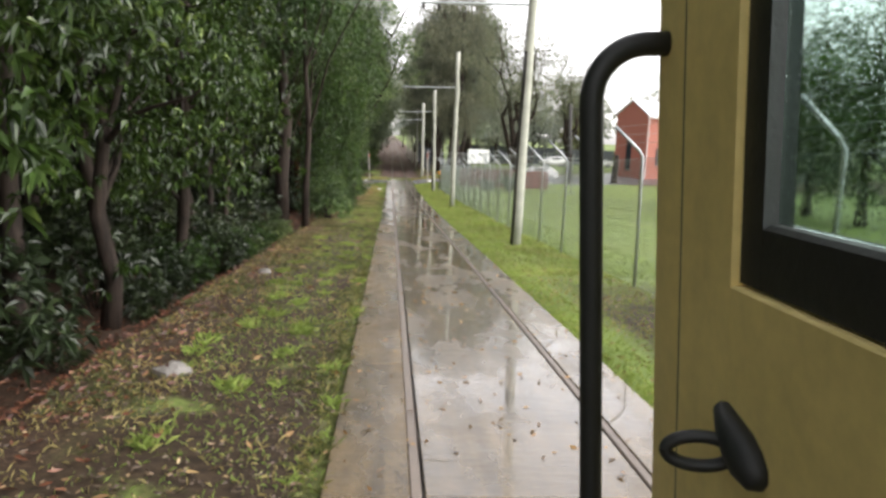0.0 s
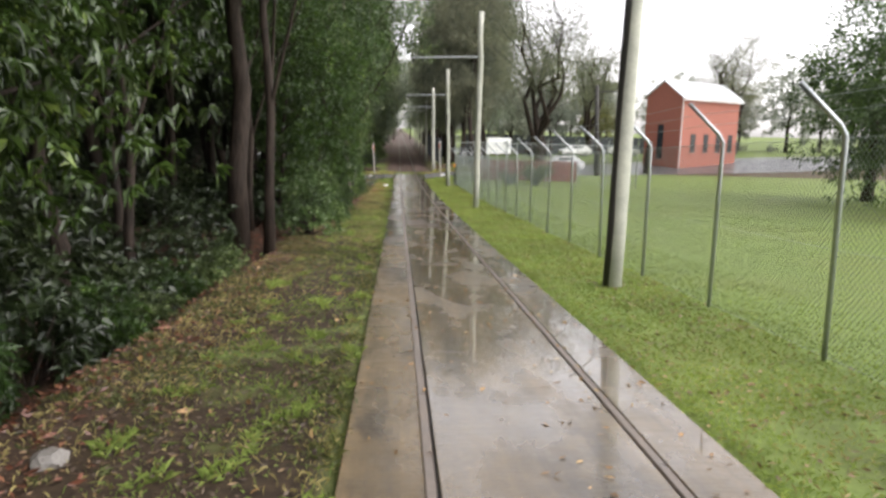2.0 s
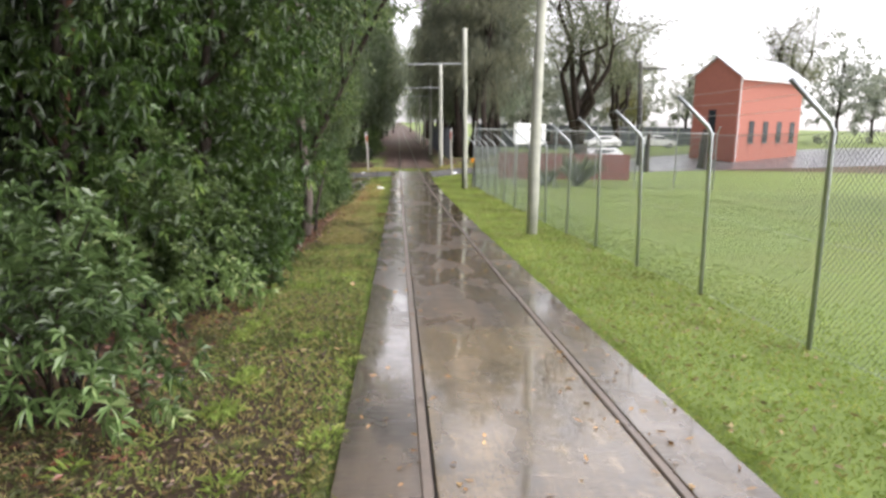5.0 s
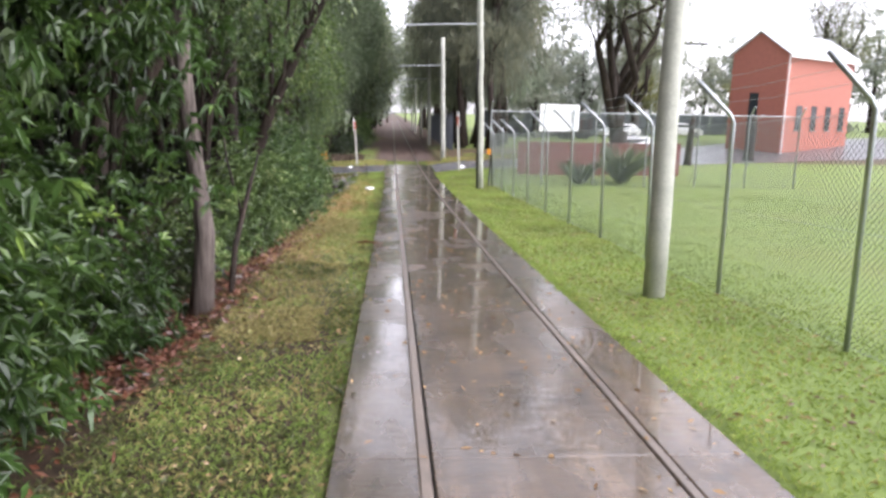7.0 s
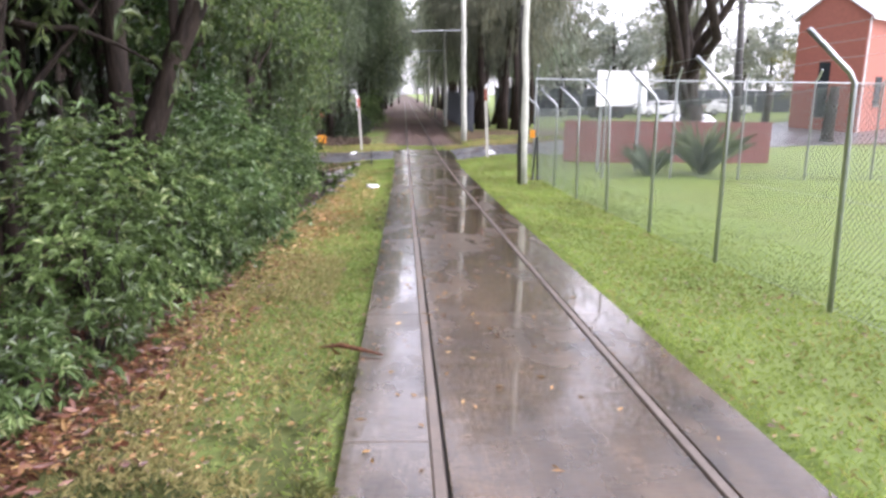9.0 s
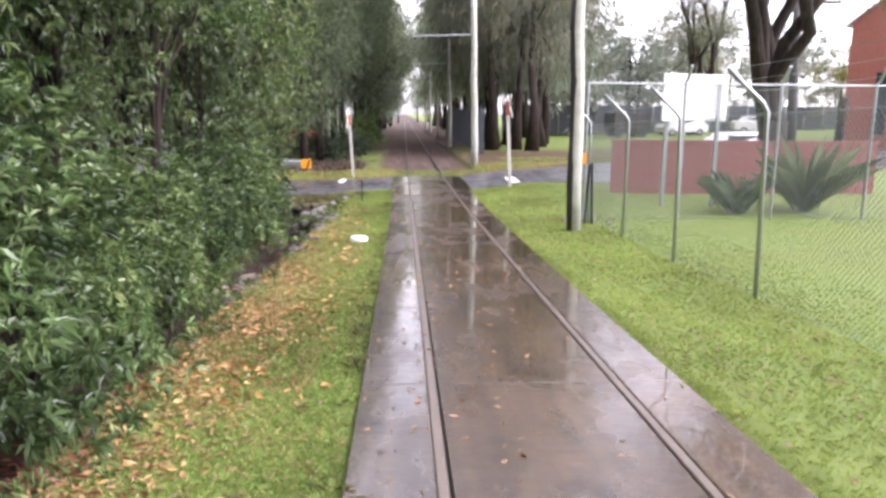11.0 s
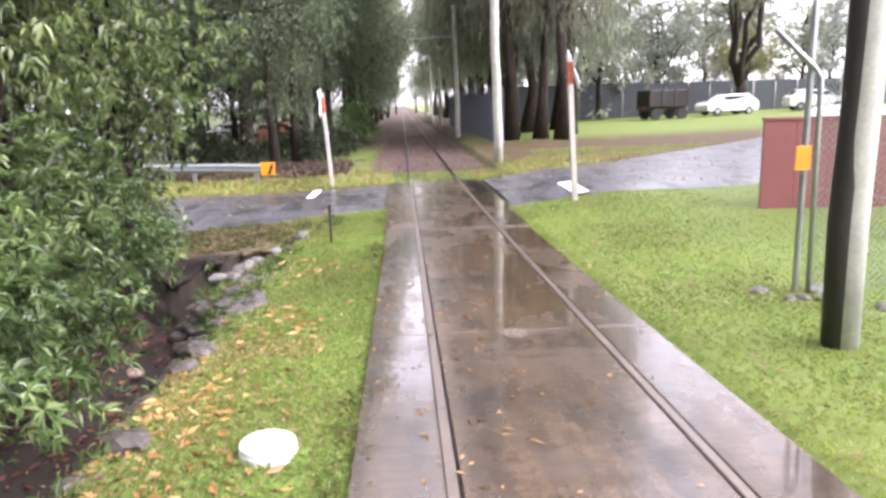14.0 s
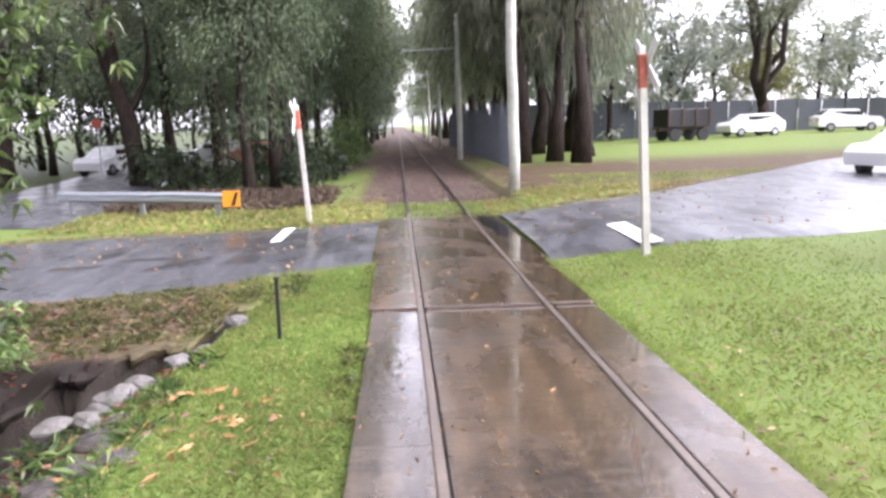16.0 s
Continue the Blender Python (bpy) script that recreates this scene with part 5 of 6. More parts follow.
grass_band("dry_grass", -3.6, 3.4, 0, 82, 40000, 0.075, L_DRY, 3, lambda x, y: 0.0 if -1.35 < x < 1.33 else (0.85 if x < 0 else 0.2) * (1 if patchy(x, y + 40) > 0 else 0.25) * (0 if 70 < y < 76 else 1) * (0.2 if -2.6 < x < -1.6 and y < 22 else 1) * (0.1 if x < -2.8 and 33 < y < 44 else 1), "yellowed grass tufts on the verges")
grass_band("verge_hay", -3.1, -1.7, 37, 60, 30000, 0.075, L_DRY, 7, lambda x, y: (0.15 + 0.85 * (patchy(x * 0.8, y * 0.35 + 20) > -0.05)) * (0.05 if x < -2.7 and y < 44 else 1), "yellowed grass on the leafy verge")
grass_band("far_verge_grass", -14, 14, 75.1, 84, 17000, 0.14, L_GRASS, 4, lambda x, y: 0.0 if (abs(x) < 2.4 and y > 79.2) or (abs(x) < 4.2 and y > 80.2) or -16.5 < x < -9.8 or y < 75.2 + max(0, x - 1.3) * 0.7 else (0.9 if x < 1.5 or y < 78.6 else 0.3) if not (road_span(x)[0] - 0.1 < y < road_span(x)[1] + 0.1) else 0.0, "rough grass on the far verge of the road")
grass_band("far_verge_straw", -9.6, 8, 75.2, 79.4, 3200, 0.22, L_DRY, 6, lambda x, y: 0.0 if y < road_span(x)[1] + 0.1 or abs(x) < 1.3 else 0.9, "tall straw-coloured grass by the guard rail")
grass_band("dead_brush", -9.5, -3.2, 79.2, 84.5, 4200, 0.42, L_BRUSH, 8, lambda x, y: 0.9, "brown dead stalks and litter behind the guard rail")
grass_band("paddock_grass", 3.4, 14, 8, 69, 60000, 0.045, L_GRASS, 5, lambda x, y: 0.95 if y < 70 else 0.0, "lush green paddock grass behind the fence")


def weed_tufts(name, area, tufts, per, size, material, seed, keep, label):
    """Low rosettes of leaves."""
    rs = np.random.RandomState(seed)
    x0, x1, y0, y1 = area
    P = []
    while len(P) < tufts:
        x, y = rs.uniform(x0, x1), rs.uniform(y0, y1)
        if rs.rand() < keep(x, y):
            P.append((x, y, gz(x, y)))
    c = np.repeat(np.array(P), per, 0)
    s = np.repeat(0.6 + 0.8 * rs.rand(tufts), per)
    d = rs.normal(size=(tufts * per, 3))
    d[:, 2] = np.abs(d[:, 2]) * 0.7 + 0.25
    p = c + rs.normal(size=c.shape) * np.array((0.05, 0.05, 0.0))
    d /= np.linalg.norm(d, axis=1, keepdims=True)
    t = leaves(Tris(), p, d, size * s, size * 0.13 * s, rs, 0.2, 0.2)
    tagged(new(name, t.mesh(name, material)), label, "weeds", kind="stuff")


weed_tufts("verge_weeds", (-3.65, -1.28, 0, 44), 3200, 14, 0.07, L_WEED, 21, lambda x, y: (0.08 + 0.92 * (patchy(x * 0.8, y * 0.6) > 0.03)) * (1.0 if y > 22 else 0.75 if x < -2.6 or x > -1.7 else 0.15) * (0.1 if x < -2.9 and y > 34 else 1), "olive and yellow weeds on the worn verge")
weed_tufts("slab_edge_weeds", (-1.45, -1.27, 0, 69), 420, 12, 0.10, L_WEED, 22, lambda x, y: 0.15 + 0.85 * (patchy(3, y * 0.7) > 0.05), "green tufts creeping over the slab edge")
grass_band("verge_tussocks", -2.9, -1.3, 0, 34, 4200, 0.12, L_GRASS, 14, lambda x, y: 0.9 if noise.noise(Vector((x * 3.4, y * 2.1, 17))) > 0.40 else 0.0, "long green grass tussocks on the worn verge")
weed_tufts("fence_side_weeds", (1.24, 1.42, 0, 69), 380, 12, 0.075, L_GRASS, 23, lambda x, y: 0.2 + 0.8 * (patchy(9, y * 0.7) > 0.0), "short tufts creeping over the slab edge by the fence")
weed_tufts("bank_weeds", (-7.5, -2.3, 65.4, 69.3), 520, 12, 0.11, L_WEED, 24, lambda x, y: 1.0 if y > pit_far(x) + 0.15 and y < road_span(x)[0] - 0.15 else 0.0, "dry weeds on the earth bank by the road")
weed_tufts("creek_weeds", (-5.2, -2.7, 46, 65), 1100, 12, 0.13, L_BUSH, 25, lambda x, y: 0.9 if abs(x - creek_x(y)) > 0.38 else 0.05, "green weeds along the stony drain")


def fallen(name, count, area, size, seed, keep, label, material=None):
    rs = np.random.RandomState(seed)
    P = []
    x0, x1, y0, y1 = area
    while len(P) < count:
        x, y = rs.uniform(x0, x1), rs.uniform(y0, y1)
        if rs.rand() < keep(x, y):
            onslab = -1.3 < x < 1.28 and y < 75.5
            P.append((x, y, (zp(y) + 0.006) if onslab else gz(x, y) + 0.015 + 0.02 * rs.rand()))
    p = np.array(P)
    d = rs.normal(size=(count, 3))
    d[:, 2] *= 0.12
    tagged(new(name, leaves(Tris(), p, d, size, size * 0.36, rs, -0.05, 0.18).mesh(name, material or L_FALLEN)), label, "fallen leaves", kind="stuff")


fallen("leaf_litter", 21000, (-6.5, -2.4, -2, 68), 0.085, 1, lambda x, y: smooth(-2.4, -3.3, x) * 0.9 + 0.05, "red-brown fallen leaves under the trees", L_RUST)
fallen("verge_leaves", 10500, (-3.4, -1.32, 0, 64), 0.052, 2, lambda x, y: (0.35 + 0.65 * smooth(-1.6, -2.6, x)) * (1 if 40 < y < 60 else 0.25 if y < 20 else 0.6) * (0.08 if 33 < y < 41.5 and x < -2.3 else 1) * (1 - 0.6 * smooth(54, 59, y)), "scattered yellow and brown leaves on the verge", L_FALLEN)
fallen("leaf_drift", 9500, (-3.3, -1.9, 41.5, 60.0), 0.065, 9, lambda x, y: smooth(-1.9, -2.7, x) * (0.35 + 0.65 * smooth(0.0, 0.25, patchy(x * 0.7, y * 0.7) + 0.1)) * (1 - 0.75 * smooth(53, 58, y)) * (0.45 + 0.55 * smooth(46, 51, y)), "tan fallen leaves drifted along the verge", L_TAN)
fallen("far_verge_leaves", 3600, (1.35, 3.4, 0, 69), 0.07, 3, lambda x, y: (0.25 + 0.5 * (patchy(x, y) > 0.1)) * (1 if x < 2.2 or y > 20 else 2), "scattered leaves on the fence-side grass")
fallen("gully_leaves", 8500, (-4.3, -2.35, 35.5, 49), 0.10, 10, lambda x, y: 0.95 if x < -2.8 else 0.12, "red-brown leaves in the gully under the shrubs", L_RUST)
fallen("worn_verge_flecks", 9000, (-3.6, -1.34, 2, 31), 0.045, 14, lambda x, y: 0.3 + 0.7 * (patchy(x * 1.3 + 9, y * 1.1) > -0.05), "small dark wet leaf scraps on bare earth", L_BRUSH)
fallen("orange_leaves", 150, (-3.6, -1.34, 3, 45), 0.11, 15, lambda x, y: 0.5, "large orange leaves scattered on the worn verge", L_TAN)
fallen("broad_verge_leaves", 1000, (-3.0, -1.5, 49, 64), 0.115, 16, lambda x, y: smooth(-1.4, -2.3, x) * (0.25 + 0.75 * (patchy(x * 0.9 + 4, y * 0.8) > 0.0)) * (1 - 0.7 * smooth(57, 61, y)), "large tan and orange leaves lying in the grass", L_TAN)
fallen("bank_litter", 2200, (-5.4, -3.5, 52, 65), 0.09, 18, lambda x, y: 0.9 if abs(x - creek_x(y)) > 0.3 else 0.2, "rust-brown leaves on the bank of the drain", L_RUST)
fallen("slab_leaves", 1500, (-1.28, 1.26, 2, 70), 0.065, 4, lambda x, y: 0.25 + 0.75 * (patchy(x * 0.6, y * 0.25) > 0.02), "wet pale leaves stuck to the concrete", L_TAN)
fallen("kerbside_leaves", 3200, (-12, 7, 72.5, 79), 0.09, 11, lambda x, y: 0.9 if 0.0 < y - road_span(x)[1] < 0.45 and abs(x) > 1.4 else 0.02, "orange-brown leaves along the road edge")
fallen("knoll_litter", 1300, (-7.0, -2.5, 65.6, 68.2), 0.075, 12, lambda x, y: 0.9 if y > pit_far(x) + 0.1 else 0.0, "brown leaves on the earth bank above the pit", L_FALLEN)
fallen("under_tree_litter", 5000, (-12, -2.6, 78.8, 88), 0.10, 13, lambda x, y: 0.9, "brown litter under the trees past the guard rail", L_BRUSH)
fallen("road_leaves", 7000, (-2.9, 3.4, 78.5, 125), 0.09, 5, lambda x, y: 0.8, "brown leaves covering the far track bed")


def road_flecks():
    rs = np.random.RandomState(17)
    P = []
    while len(P) < 700:
        x = rs.uniform(-12, 9)
        a, b = road_span(x)
        y = a + 0.3 + (b - a - 0.6) * rs.rand() ** 0.6
        if abs(x) > 1.5:
            P.append((x, y, rz(x, y) + 0.013))
    p = np.array(P)
    d = rs.normal(size=(len(P), 3))
    d[:, 2] *= 0.08
    tagged(new("road_flecks", leaves(Tris(), p, d, 0.075, 0.035, rs, -0.05, 0.15).mesh("road_flecks", L_TAN)), "wet fallen leaves scattered on the asphalt", "fallen leaves", kind="stuff")


road_flecks()


# ---- rocks ----
def rock(x, y, s, seed, flat=0.6, dz=0.0, label="grey rock at the edge of the drain", material=None, z=None):
    bm = bmesh.new()
    bmesh.ops.create_icosphere(bm, subdivisions=2, radius=1.0)
    for v in bm.verts:
        k = 1 + 0.35 * noise.noise(v.co * 1.3 + Vector((seed * 3.1, 0, 0))) + 0.1 * noise.noise(v.co * 4 + Vector((0, seed, 0)))
        v.co = Vector((v.co.x * k * s, v.co.y * k * s * 0.8, v.co.z * k * s * flat))
    me = bpy.data.meshes.new("rock")
    bm.to_mesh(me)
    bm.free()
    me.materials.append(material or M_STONE)
    ob = new("rock", me)
    ob.matrix_basis = pose(x, y, gz(x, y) + s * flat * 0.25 + dz if z is None else z, 0, 0, seed * 47)
    tagged(ob, label, "rock", "rocks along the verge and drain")


rk = np.random.RandomState(5)
rock(-2.82, 6.2, 0.17, 1, 0.5, 0, "pale flat rock on the worn verge")
rock(-3.09, 12.3, 0.14, 2, 0.5, 0, "pale flat rock on the worn verge")
rock(-3.2, 40.6, 0.12, 3)
for k in range(24):
    y = 52.5 + 0.45 * k + rk.normal() * 0.1
    rock(creek_x(y) + 0.5 + rk.normal() * 0.1, y, 0.10 + 0.10 * rk.rand(), 10 + k, 0.45, 0, "wet dark rock at the edge of the drain", M_STONE_WET)
for k in range(12):
    y = 55 + 0.7 * k
    rock(creek_x(y) + rk.normal() * 0.2, y, 0.10 + 0.08 * rk.rand(), 50 + k, 0.5, 0, "wet dark rock in the drain", M_STONE_WET)
for k in range(46):
    y = 57.6 + 0.135 * k
    rock(-3.04 - 0.20 * math.sin(y * 1.1) + rk.normal() * 0.11, y, 0.08 + 0.10 * rk.rand(), 120 + k, 0.35, 0.0, "flat wet stone lining the drain", M_STONE_WET)
for k in range(9):
    x = -2.80 - 0.10 * k
    rock(x + rk.normal() * 0.04, pit_near(x) - 0.02 + rk.normal() * 0.06, 0.09 + 0.08 * rk.rand(), 80 + k, 0.6, 0.04)
for k in range(6):
    rock(2.9 + 0.16 * k, 60.6 + rk.normal() * 0.25, 0.07 + 0.06 * rk.rand(), 100 + k, 0.5, 0, "small rubble at the fence corner")

for k, (x, y, sz) in enumerate(((-3.62, 56.75, 0.26), (-3.66, 56.1, 0.20), (-3.85, 55.5, 0.18), (-3.42, 57.3, 0.12), (-3.75, 60.7, 0.11))):
    rock(x, y, sz, 210 + k, 0.5, 0.02, "pinkish rock beside the leafy drain", M_STONE_ROSE)
for k in range(20):
    y = 58.8 + 0.26 * k
    rock(-3.34 - 0.16 * smooth(60.5, 63.5, y) * (y - 60.5) + rk.normal() * 0.06, y, 0.13 + 0.09 * rk.rand(), 150 + k, 0.22, 0.02, "broad flat wet stone stepping down the drain", M_STONE_WET)
for k, (x, y, s) in enumerate(((-3.62, 63.65, 0.16), (-3.46, 63.86, 0.14), (-3.37, 64.14, 0.17), (-3.20, 64.32, 0.15), (-3.07, 64.50, 0.18), (-2.97, 64.86, 0.16), (-2.85, 65.30, 0.19), (-2.80, 65.75, 0.14), (-2.79, 66.15, 0.16), (-2.77, 66.65, 0.14))):
    rock(x, y, s * 0.95, 170 + k, 0.32 + 0.1 * (k % 3), 0.0, "pale boulder at the lip of the drain pit", None, zp(y) - 0.17 - 0.04 * (k % 2))

# a bark strip lying across the slab's edge
o = thing("bark_strip", "red-brown strip of fallen bark on the slab edge", "bark")
part("strip", Tris().tube([(-1.62, 43.55, gz(-1.62, 43.55) + 0.05), (-1.45, 43.52, gz(-1.45, 43.52) + 0.08), (-1.27, 43.42, zp(43.4) + 0.035), (-1.10, 43.33, zp(43.3) + 0.02)], [0.008, 0.024, 0.020, 0.008], 6), M_BARK_RED, o)


# ---- yard behind the fence ----
board = thing("white_board", "blank white billboard on posts behind the fence", "sign")
for x in (6.1, 7.5):
    part("post", Tris().box(x - 0.05, x + 0.05, 63.45, 63.55, gz(x, 63.5) - 0.2, 3.3, 0.01), M_GALV, board)
o = part("panel", Tris().box(-1.05, 1.05, -0.03, 0.03, 0, 1.22, 0.008), M_WHITE, board)
o.matrix_basis = pose(6.83, 63.45, 2.27, 0, 0, 18)

wall = thing("maroon_wall", "low maroon sheet wall behind the wire fence", "wall")
for k in range(14):
    x = 5.4 + 0.6 * k
    part("sheet", Tris().box(x, x + 0.592, 66.0, 66.05, gz(x, 66) - 0.05, 1.62, 0.006), M_MAROON, wall)
part("capping", Tris().box(5.38, 13.85, 65.98, 66.07, 1.62, 1.67, 0.008), M_MAROON, wall)

dark = thing("yard_fence", "long dark sheet fence at the back of the yard", "fence")
for k in range(22):
    x = 9 + 1.9 * k
    y = 117 - 0.12 * k
    part("sheet", Tris().box(x, x + 1.88, y, y + 0.06, gz(x, y) - 0.2, 3.4, 0.01), M_DARKWALL, dark)

pal = thing("palisade_fence", "dark weathered paling fence beside the far track", "fence")
for k in range(120):
    y = 88.0 + 0.30 * k
    x = 3.9 - 0.006 * (y - 88)
    part("paling", Tris().box(x - 0.02, x + 0.02, y, y + 0.11 + 0.04 * math.sin(k * 1.7), gz(x, y) - 0.1, gz(x, y) + 2.7 + 0.25 * math.sin(k * 2.1) + 0.2 * math.sin(k * 5.3), 0.01), M_PALING, pal)


def brick_house():
    h = thing("brick_building", "red brick building with pale gabled sheet roof", "building")
    zb = gz(30, 86) - 0.3
    h.matrix_basis = pose(30.2, 86.0, zb, 0, 0, 32)
    W, D, E, P = 4.8, 11.0, 8.3 - zb, 10.0 - zb
    t = Tris().box(0, D, 0, W, 0, E)
    t.add([(0, 0, E), (0, W, E), (0, W / 2, P), (D, 0, E), (D, W, E), (D, W / 2, P)], [(0, 2, 1), (3, 4, 5)])
    part("wall", t, M_BRICK, h)
    r = Tris()
    for s in (0, 1):
        a = -0.35 if s == 0 else W + 0.35
        zl = E - 0.35 * (P - E) / (W / 2)
        v = [(-0.3, a, zl), (D + 0.3, a, zl), (D + 0.3, W / 2, P), (-0.3, W / 2, P)]
        r.add(v + [(x, y, z + 0.12) for x, y, z in v], [(0, 1, 2), (0, 2, 3), (4, 6, 5), (4, 7, 6), (0, 4, 5), (0, 5, 1), (0, 3, 7), (0, 7, 4), (1, 5, 6), (1, 6, 2)])
    part("roof", r, M_ROOF, h)
    for x0, y0, x1, y1, z0, z1 in ((-0.03, 2.2, 0.05, 3.0, 1.4, 5.2),):
        w = part("window", Tris().box(x0, x1, y0, y1, z0, z1, 0.01), M_CARGLASS, h)
        part("frame", Tris().box(x0 - 0.03, x1 - 0.05, y0 - 0.08, y1 + 0.08, z0 - 0.1, z0, 0.005), M_STONE, w)
    for k in range(4):
        x = 2.0 + 2.4 * k
        w = part("window", Tris().box(x, x + 0.9, -0.03, 0.05, 2.2, 4.2, 0.01), M_CARGLASS, h)
        part("sill", Tris().box(x - 0.08, x + 0.98, -0.08, 0.0, 2.1, 2.2, 0.01), M_STONE, w)
    part("downpipe", Tris().tube([(0.12, -0.08, 0.1), (0.12, -0.08, E - 0.3)], 0.05, 8), M_WHITE, h)
    part("gutter", Tris().box(-0.3, D + 0.3, -0.5, -0.37, E - 0.45, E - 0.33, 0.02), M_WHITE, h)


brick_house()


def car(x, y, turn, paint, label, dz=0.0):
    c = thing("parked_car", label, "car", "parked cars")
    c.matrix_basis = pose(x, y, gz(x, y) + dz, 0, 0, turn)
    prof = [(-2.15, 0.35), (-2.2, 0.75), (-2.0, 0.95), (-1.2, 1.02), (-0.45, 1.52), (1.35, 1.56), (1.95, 1.12), (2.16, 1.0), (2.2, 0.6), (2.1, 0.35)]
    t = Tris()
    n = len(prof)
    V, F = [], []
    for yy, ins in ((-0.86, 0.0), (-0.80, 0.03), (0.80, 0.03), (0.86, 0.0)):
        for a, b in prof:
            V.append((a, yy * (0.86 if b > 1.2 else 1.0), b + (ins if b > 0.9 else 0)))
    for r in range(3):
        for k in range(n):
            a, b = r * n + k, r * n + (k + 1) % n
            F += [(a, b, b + n), (a, b + n, a + n)]
    for k in range(1, n - 1):
        F += [(0, k + 1, k), (3 * n, 3 * n + k, 3 * n + k + 1)]
    part("body", t.add(V, F), paint, c)
    part("rear_window", Tris().quad((1.45, -0.60, 1.53), (1.45, 0.60, 1.53), (1.93, 0.64, 1.18), (1.93, -0.64, 1.18)).box(1.4, 1.42, -0.5, 0.5, 1.45, 1.47), M_CARGLASS, c)
    for s in (-1, 1):
        part("side_window", Tris().box(-0.75, 1.1, s * 0.76 - 0.02, s * 0.76 + 0.02, 1.08, 1.42, 0.01), M_CARGLASS, c)
        part("tail_light", Tris().box(2.12, 2.2, s * 0.62 - 0.12, s * 0.62 + 0.12, 0.72, 0.95, 0.02), M_RED, c)
        for a in (-1.35, 1.35):
            w = part("wheel", Tris().tube([(a, s * 0.68, 0.32), (a, s * 0.88, 0.32)], 0.32, 16), M_RUBBER, c)
            part("rim", Tris().tube([(a, s * 0.87, 0.32), (a, s * 0.895, 0.32)], 0.19, 12), M_GALV, w)


car(-17.0, 99.5, 78, M_CARWHITE, "white parked car beyond the road", 0.0)
car(-13.5, 108.0, 20, M_CARWHITE, "white parked car among the trees")
car(-10.0, 104.0, 10, M_RED, "orange-red parked car among the trees")
car(15.8, 80.5, 15, M_CARWHITE, "white parked car behind the paddock")
car(24.0, 108.0, 10, M_CARWHITE, "white parked car in the yard")
car(31.0, 108.0, 170, M_CARWHITE, "white parked car in the yard")

tr = thing("farm_trailer", "old dark high-sided trailer parked on the grass bank", "trailer")
tr.matrix_basis = pose(18.6, 107.0, gz(18.6, 107.0), 0, 0, 8)
part("tray", Tris().box(-1.6, 1.6, -1.0, 1.0, 0.95, 2.15, 0.04), M_BLACK, tr)
part("chassis", Tris().box(-1.9, 1.7, -0.5, 0.5, 0.70, 0.93, 0.02), M_RAILSIDE, tr)
for s in (-1, 1):
    for a in (-1.0, 1.1):
        part("wheel", Tris().tube([(a, s * 0.75, 0.42), (a, s * 0.98, 0.42)], 0.42, 16), M_RUBBER, tr)
for a in (-1.5, -0.5, 0.5, 1.5):
    part("stake", Tris().box(a - 0.05, a + 0.05, -1.06, -1.0, 0.95, 2.35, 0.01), M_RAILSIDE, tr)
part("drawbar", Tris().tube([(-1.9, 0, 0.8), (-3.0, 0, 0.45)], 0.05, 8), M_RAILSIDE, tr)

sg = thing("red_sign", "small red sign on a thin post beyond the road", "sign")
part("post", Tris().tube([(-16.6, 97.0, gz(-16.6, 97) - 0.1), (-16.6, 97.0, 2.6)], 0.03, 6), M_GALV, sg)
part("plate", Tris().tube([(-16.6, 96.93, 2.4), (-16.6, 96.96, 2.4)], 0.28, 8), M_RED, sg)

# ---- the tram's cab side, standing at the start of the line ----
EX, EZ = -0.953, 4.504
tram = thing("tram_cab", "cream-yellow tram cab side with window and grab rail", "tram")
tram.matrix_basis = pose(EX, 0, EZ, 0, -4.4, 0)


def tram_piece(nm, t, m_, parent=None, lab="", shade=False):
    return part(nm, t, m_, parent or tram, lab, shade)


PX = 0.425
WB, WF, WT = -0.205, 0.862, 0.95
for nm, y0, y1, z0, z1 in (("front_panel", WF, 1.02, -1.35, 1.05), ("lower_panel", -0.9, WF - 0.001, -1.35, WB), ("upper_panel", -0.9, WF - 0.001, WT, 1.05), ("rear_panel", -0.9, -0.2, WB + 0.001, WT - 0.001)):
    tram_piece(nm, Tris().box(PX, PX + 0.06, y0, y1, z0, z1, 0.003), M_CREAM)
tram_piece("corner_pillar", Tris().box(PX + 0.003, PX + 0.063, 1.030, 1.13, -1.35, 1.05, 0.012), M_CREAM)
fr = Tris()
fr.box(PX + 0.01, PX + 0.05, WF - 0.055, WF - 0.004, WB + 0.004, WT - 0.004, 0.006)
fr.box(PX + 0.01, PX + 0.05, -0.196, WF - 0.056, WB + 0.004, WB + 0.085, 0.006)
fr.box(PX + 0.01, PX + 0.05, -0.196, WF - 0.056, WT - 0.08, WT - 0.004, 0.006)
wf = tram_piece("window_frame", fr, M_DARKGREEN, None, "dark wet window frame")

mg, gn_, gl_, gp = mat("rain_wet_glass")
gp.inputs["Roughness"].default_value = 0.06
gp.inputs["Transmission Weight"].default_value = 1.0
gp.inputs["IOR"].default_value = 1.1
gp.inputs["Base Color"].default_value = (0.42, 0.55, 0.50, 1)
drop = gn_.new("ShaderNodeTexVoronoi")
drop.inputs["Scale"].default_value = 170
gl_.new(coords(gn_, gl_, (1, 1, 0.8)), drop.inputs["Vector"])
bump(gn_, gl_, gp, ramp(gn_, gl_, drop.outputs["Distance"], ((0.06, 1.0), (0.26, 0.0))), 0.45, 0.0025)
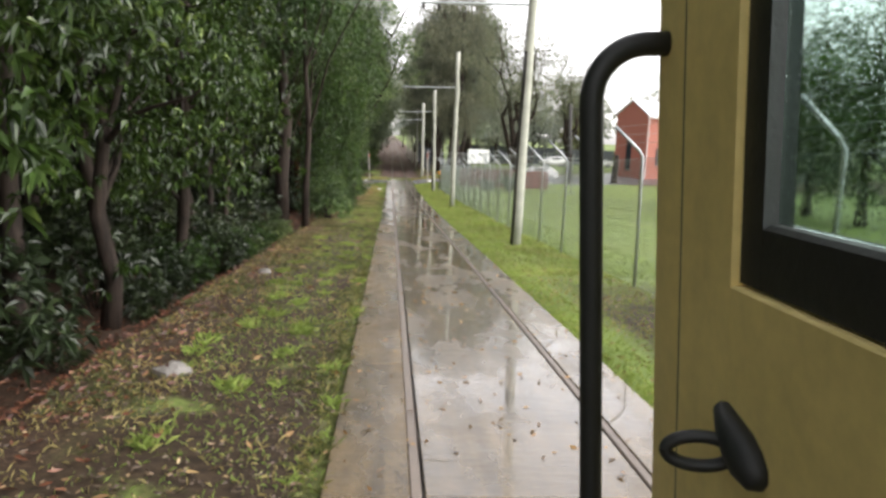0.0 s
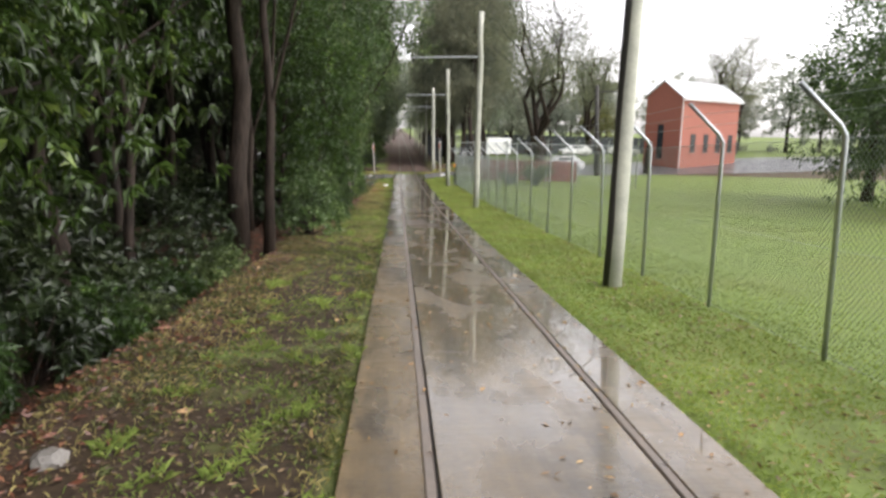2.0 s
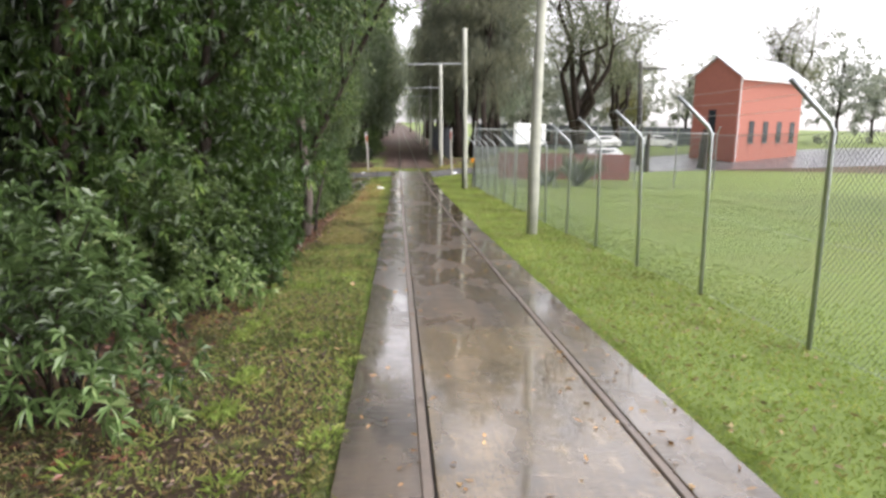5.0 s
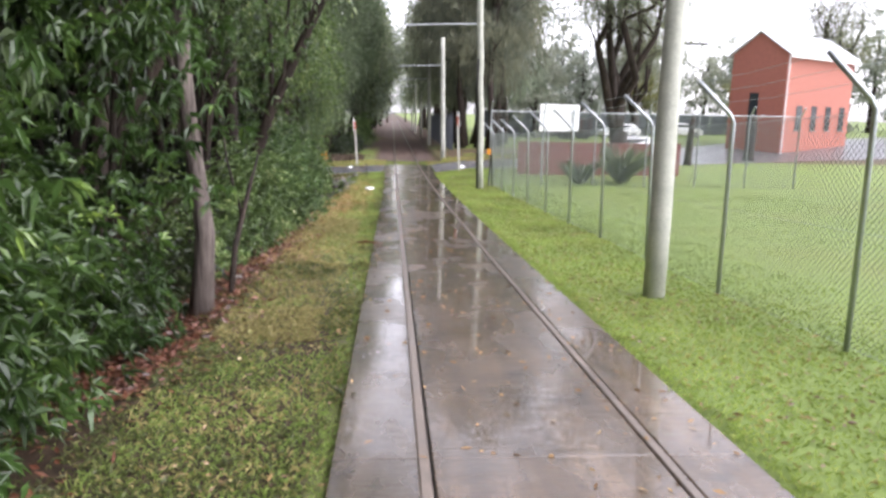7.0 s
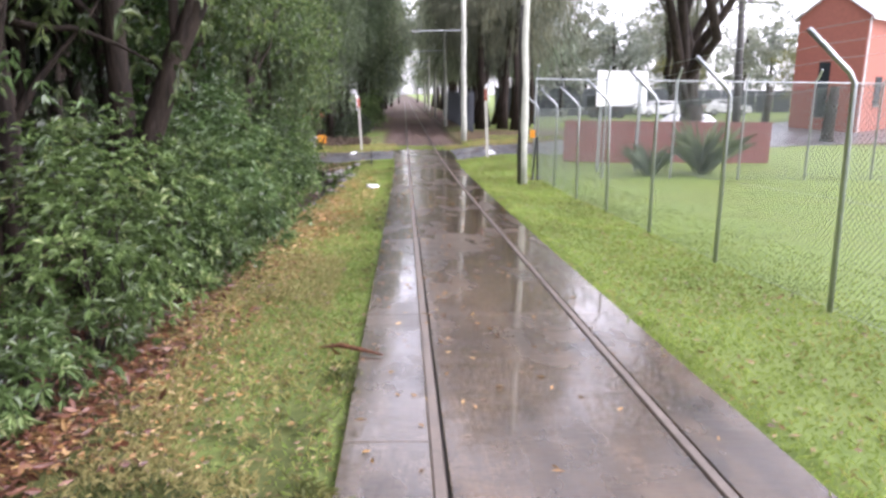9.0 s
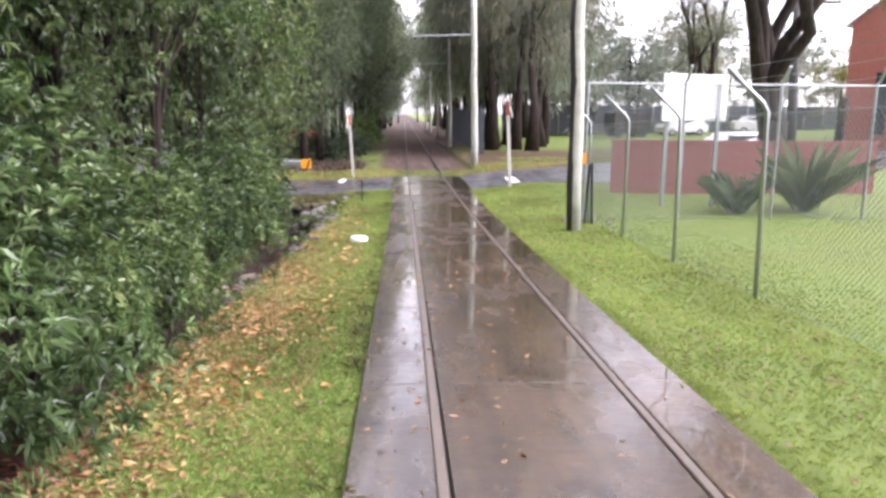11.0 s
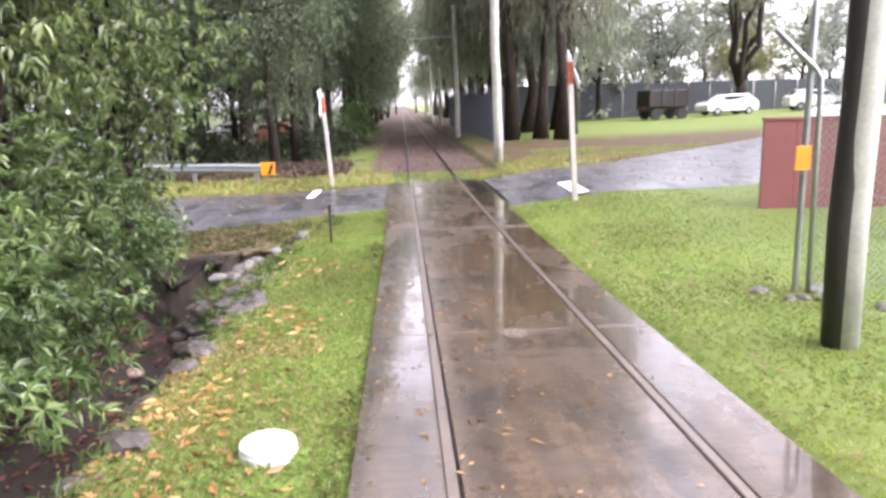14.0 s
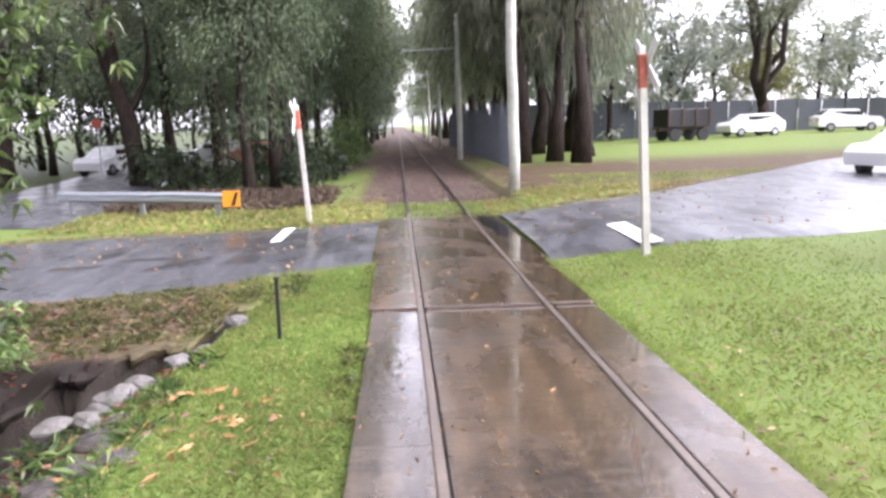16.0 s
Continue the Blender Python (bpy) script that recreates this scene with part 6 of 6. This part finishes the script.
pane = part("pane", Tris().box(PX + 0.026, PX + 0.032, -0.19, WF - 0.06, WB + 0.086, WT - 0.085), mg, wf, "rain-streaked glass pane")
pane.visible_shadow = False
# black filler in the door gap stands in for its shade
tram_piece("door_gap_shade", Tris().box(PX + 0.002, PX + 0.05, 1.0205, 1.0295, -1.35, 1.05), M_BLACK, None, "black strip standing for shade in the door gap")
pts = []
for k in range(29):
    a = 2 * math.pi * k / 28
    pts.append((PX - 0.050 - 0.040 * math.cos(a), 0.828 + 0.012 * math.cos(a), -0.412 + 0.020 * math.sin(a)))
ring = tram_piece("ring_pull", Tris().tube(pts, 0.0085, 12, False), M_DARKGREEN, None, "worn black ring pull", True)
part("boss", Tris().tube([(PX - 0.024, 0.806, -0.409), (PX - 0.008, 0.806, -0.405), (PX + 0.002, 0.806, -0.405)], [0.012, 0.018, 0.024], 14), M_DARKGREEN, ring, "", True)
part("latch_plate", Tris().tube([(PX - 0.001, 0.874, -0.369), (PX - 0.004, 0.862, -0.372), (PX - 0.010, 0.828, -0.384), (PX - 0.010, 0.80, -0.397), (PX - 0.008, 0.779, -0.411), (PX - 0.004, 0.763, -0.423), (PX, 0.756, -0.428)], [0.004, 0.013, 0.020, 0.025, 0.026, 0.020, 0.008], 16), M_DARKGREEN, ring, "", True)
gr = [(PX + 0.01, 1.10, 0.124)]
for k in range(11):
    a = math.pi / 2 * k / 10
    gr.append((PX - 0.030 - 0.085 * math.sin(a), 1.10, 0.039 + 0.085 * math.cos(a)))
gr += [(PX - 0.115, 1.10, -0.6), (PX - 0.115, 1.10, -1.12)]
tram_piece("grab_rail", Tris().tube(gr, 0.0185, 14), M_DARKGREEN, None, "bent black steel grab rail", True)
tram_piece("platform", Tris().box(-0.28, PX, -0.9, 1.14, -1.20, -1.12, 0.01), M_BARK, None, "dark timber platform floor")
tram_piece("underframe", Tris().box(-0.22, PX + 0.04, -0.85, 1.10, -1.42, -1.205, 0.01), M_BLACK)
for y in (-0.55, 0.75):
    w = tram_piece("wheel", Tris().tube([(0.14, y, -1.62), (0.22, y, -1.62)], 0.30, 20), M_RAILSIDE)
    part("axle_box", Tris().box(0.02, 0.13, y - 0.1, y + 0.1, -1.70, -1.42, 0.015), M_BLACK, w)

# timber power pole and old stumps in the paddock
o = thing("power_pole", "weathered timber power pole with crossarm in the paddock", "pole")
o.matrix_basis = Matrix.Translation((19.9, 82.0, gz(19.9, 82.0)))
part("shaft", Tris().tube([(0, 0, -0.3), (-0.2, 0, 4.0), (-0.45, 0, 8.9 - gz(19.9, 82.0))], [0.27, 0.23, 0.19], 12), M_POLE_DARK, o, "", True)
part("crossarm", Tris().box(-0.7, 1.9, -0.07, 0.07, 8.2 - gz(19.9, 82.0), 8.36 - gz(19.9, 82.0), 0.01), M_POLE_DARK, o)
for nm, x, y, h, r in (("stump", 17.9, 74.7, 3.2, 0.22), ("stump", 24.6, 80.0, 3.3, 0.36)):
    o = thing(nm, "dark dead tree stump standing in the paddock", "stump", "paddock stumps")
    o.matrix_basis = Matrix.Translation((x, y, gz(x, y)))
    srs = np.random.RandomState(int(x))
    part("trunk", Tris().tube([(0, 0, -0.2), (0.02, 0, 0.4), (0.08, 0.02, h * 0.6), (0.16, 0, h)], [r * 1.3, r, r * 0.9, r * 0.7], 10, True, 0.2, srs), M_BARK, o, "", True)
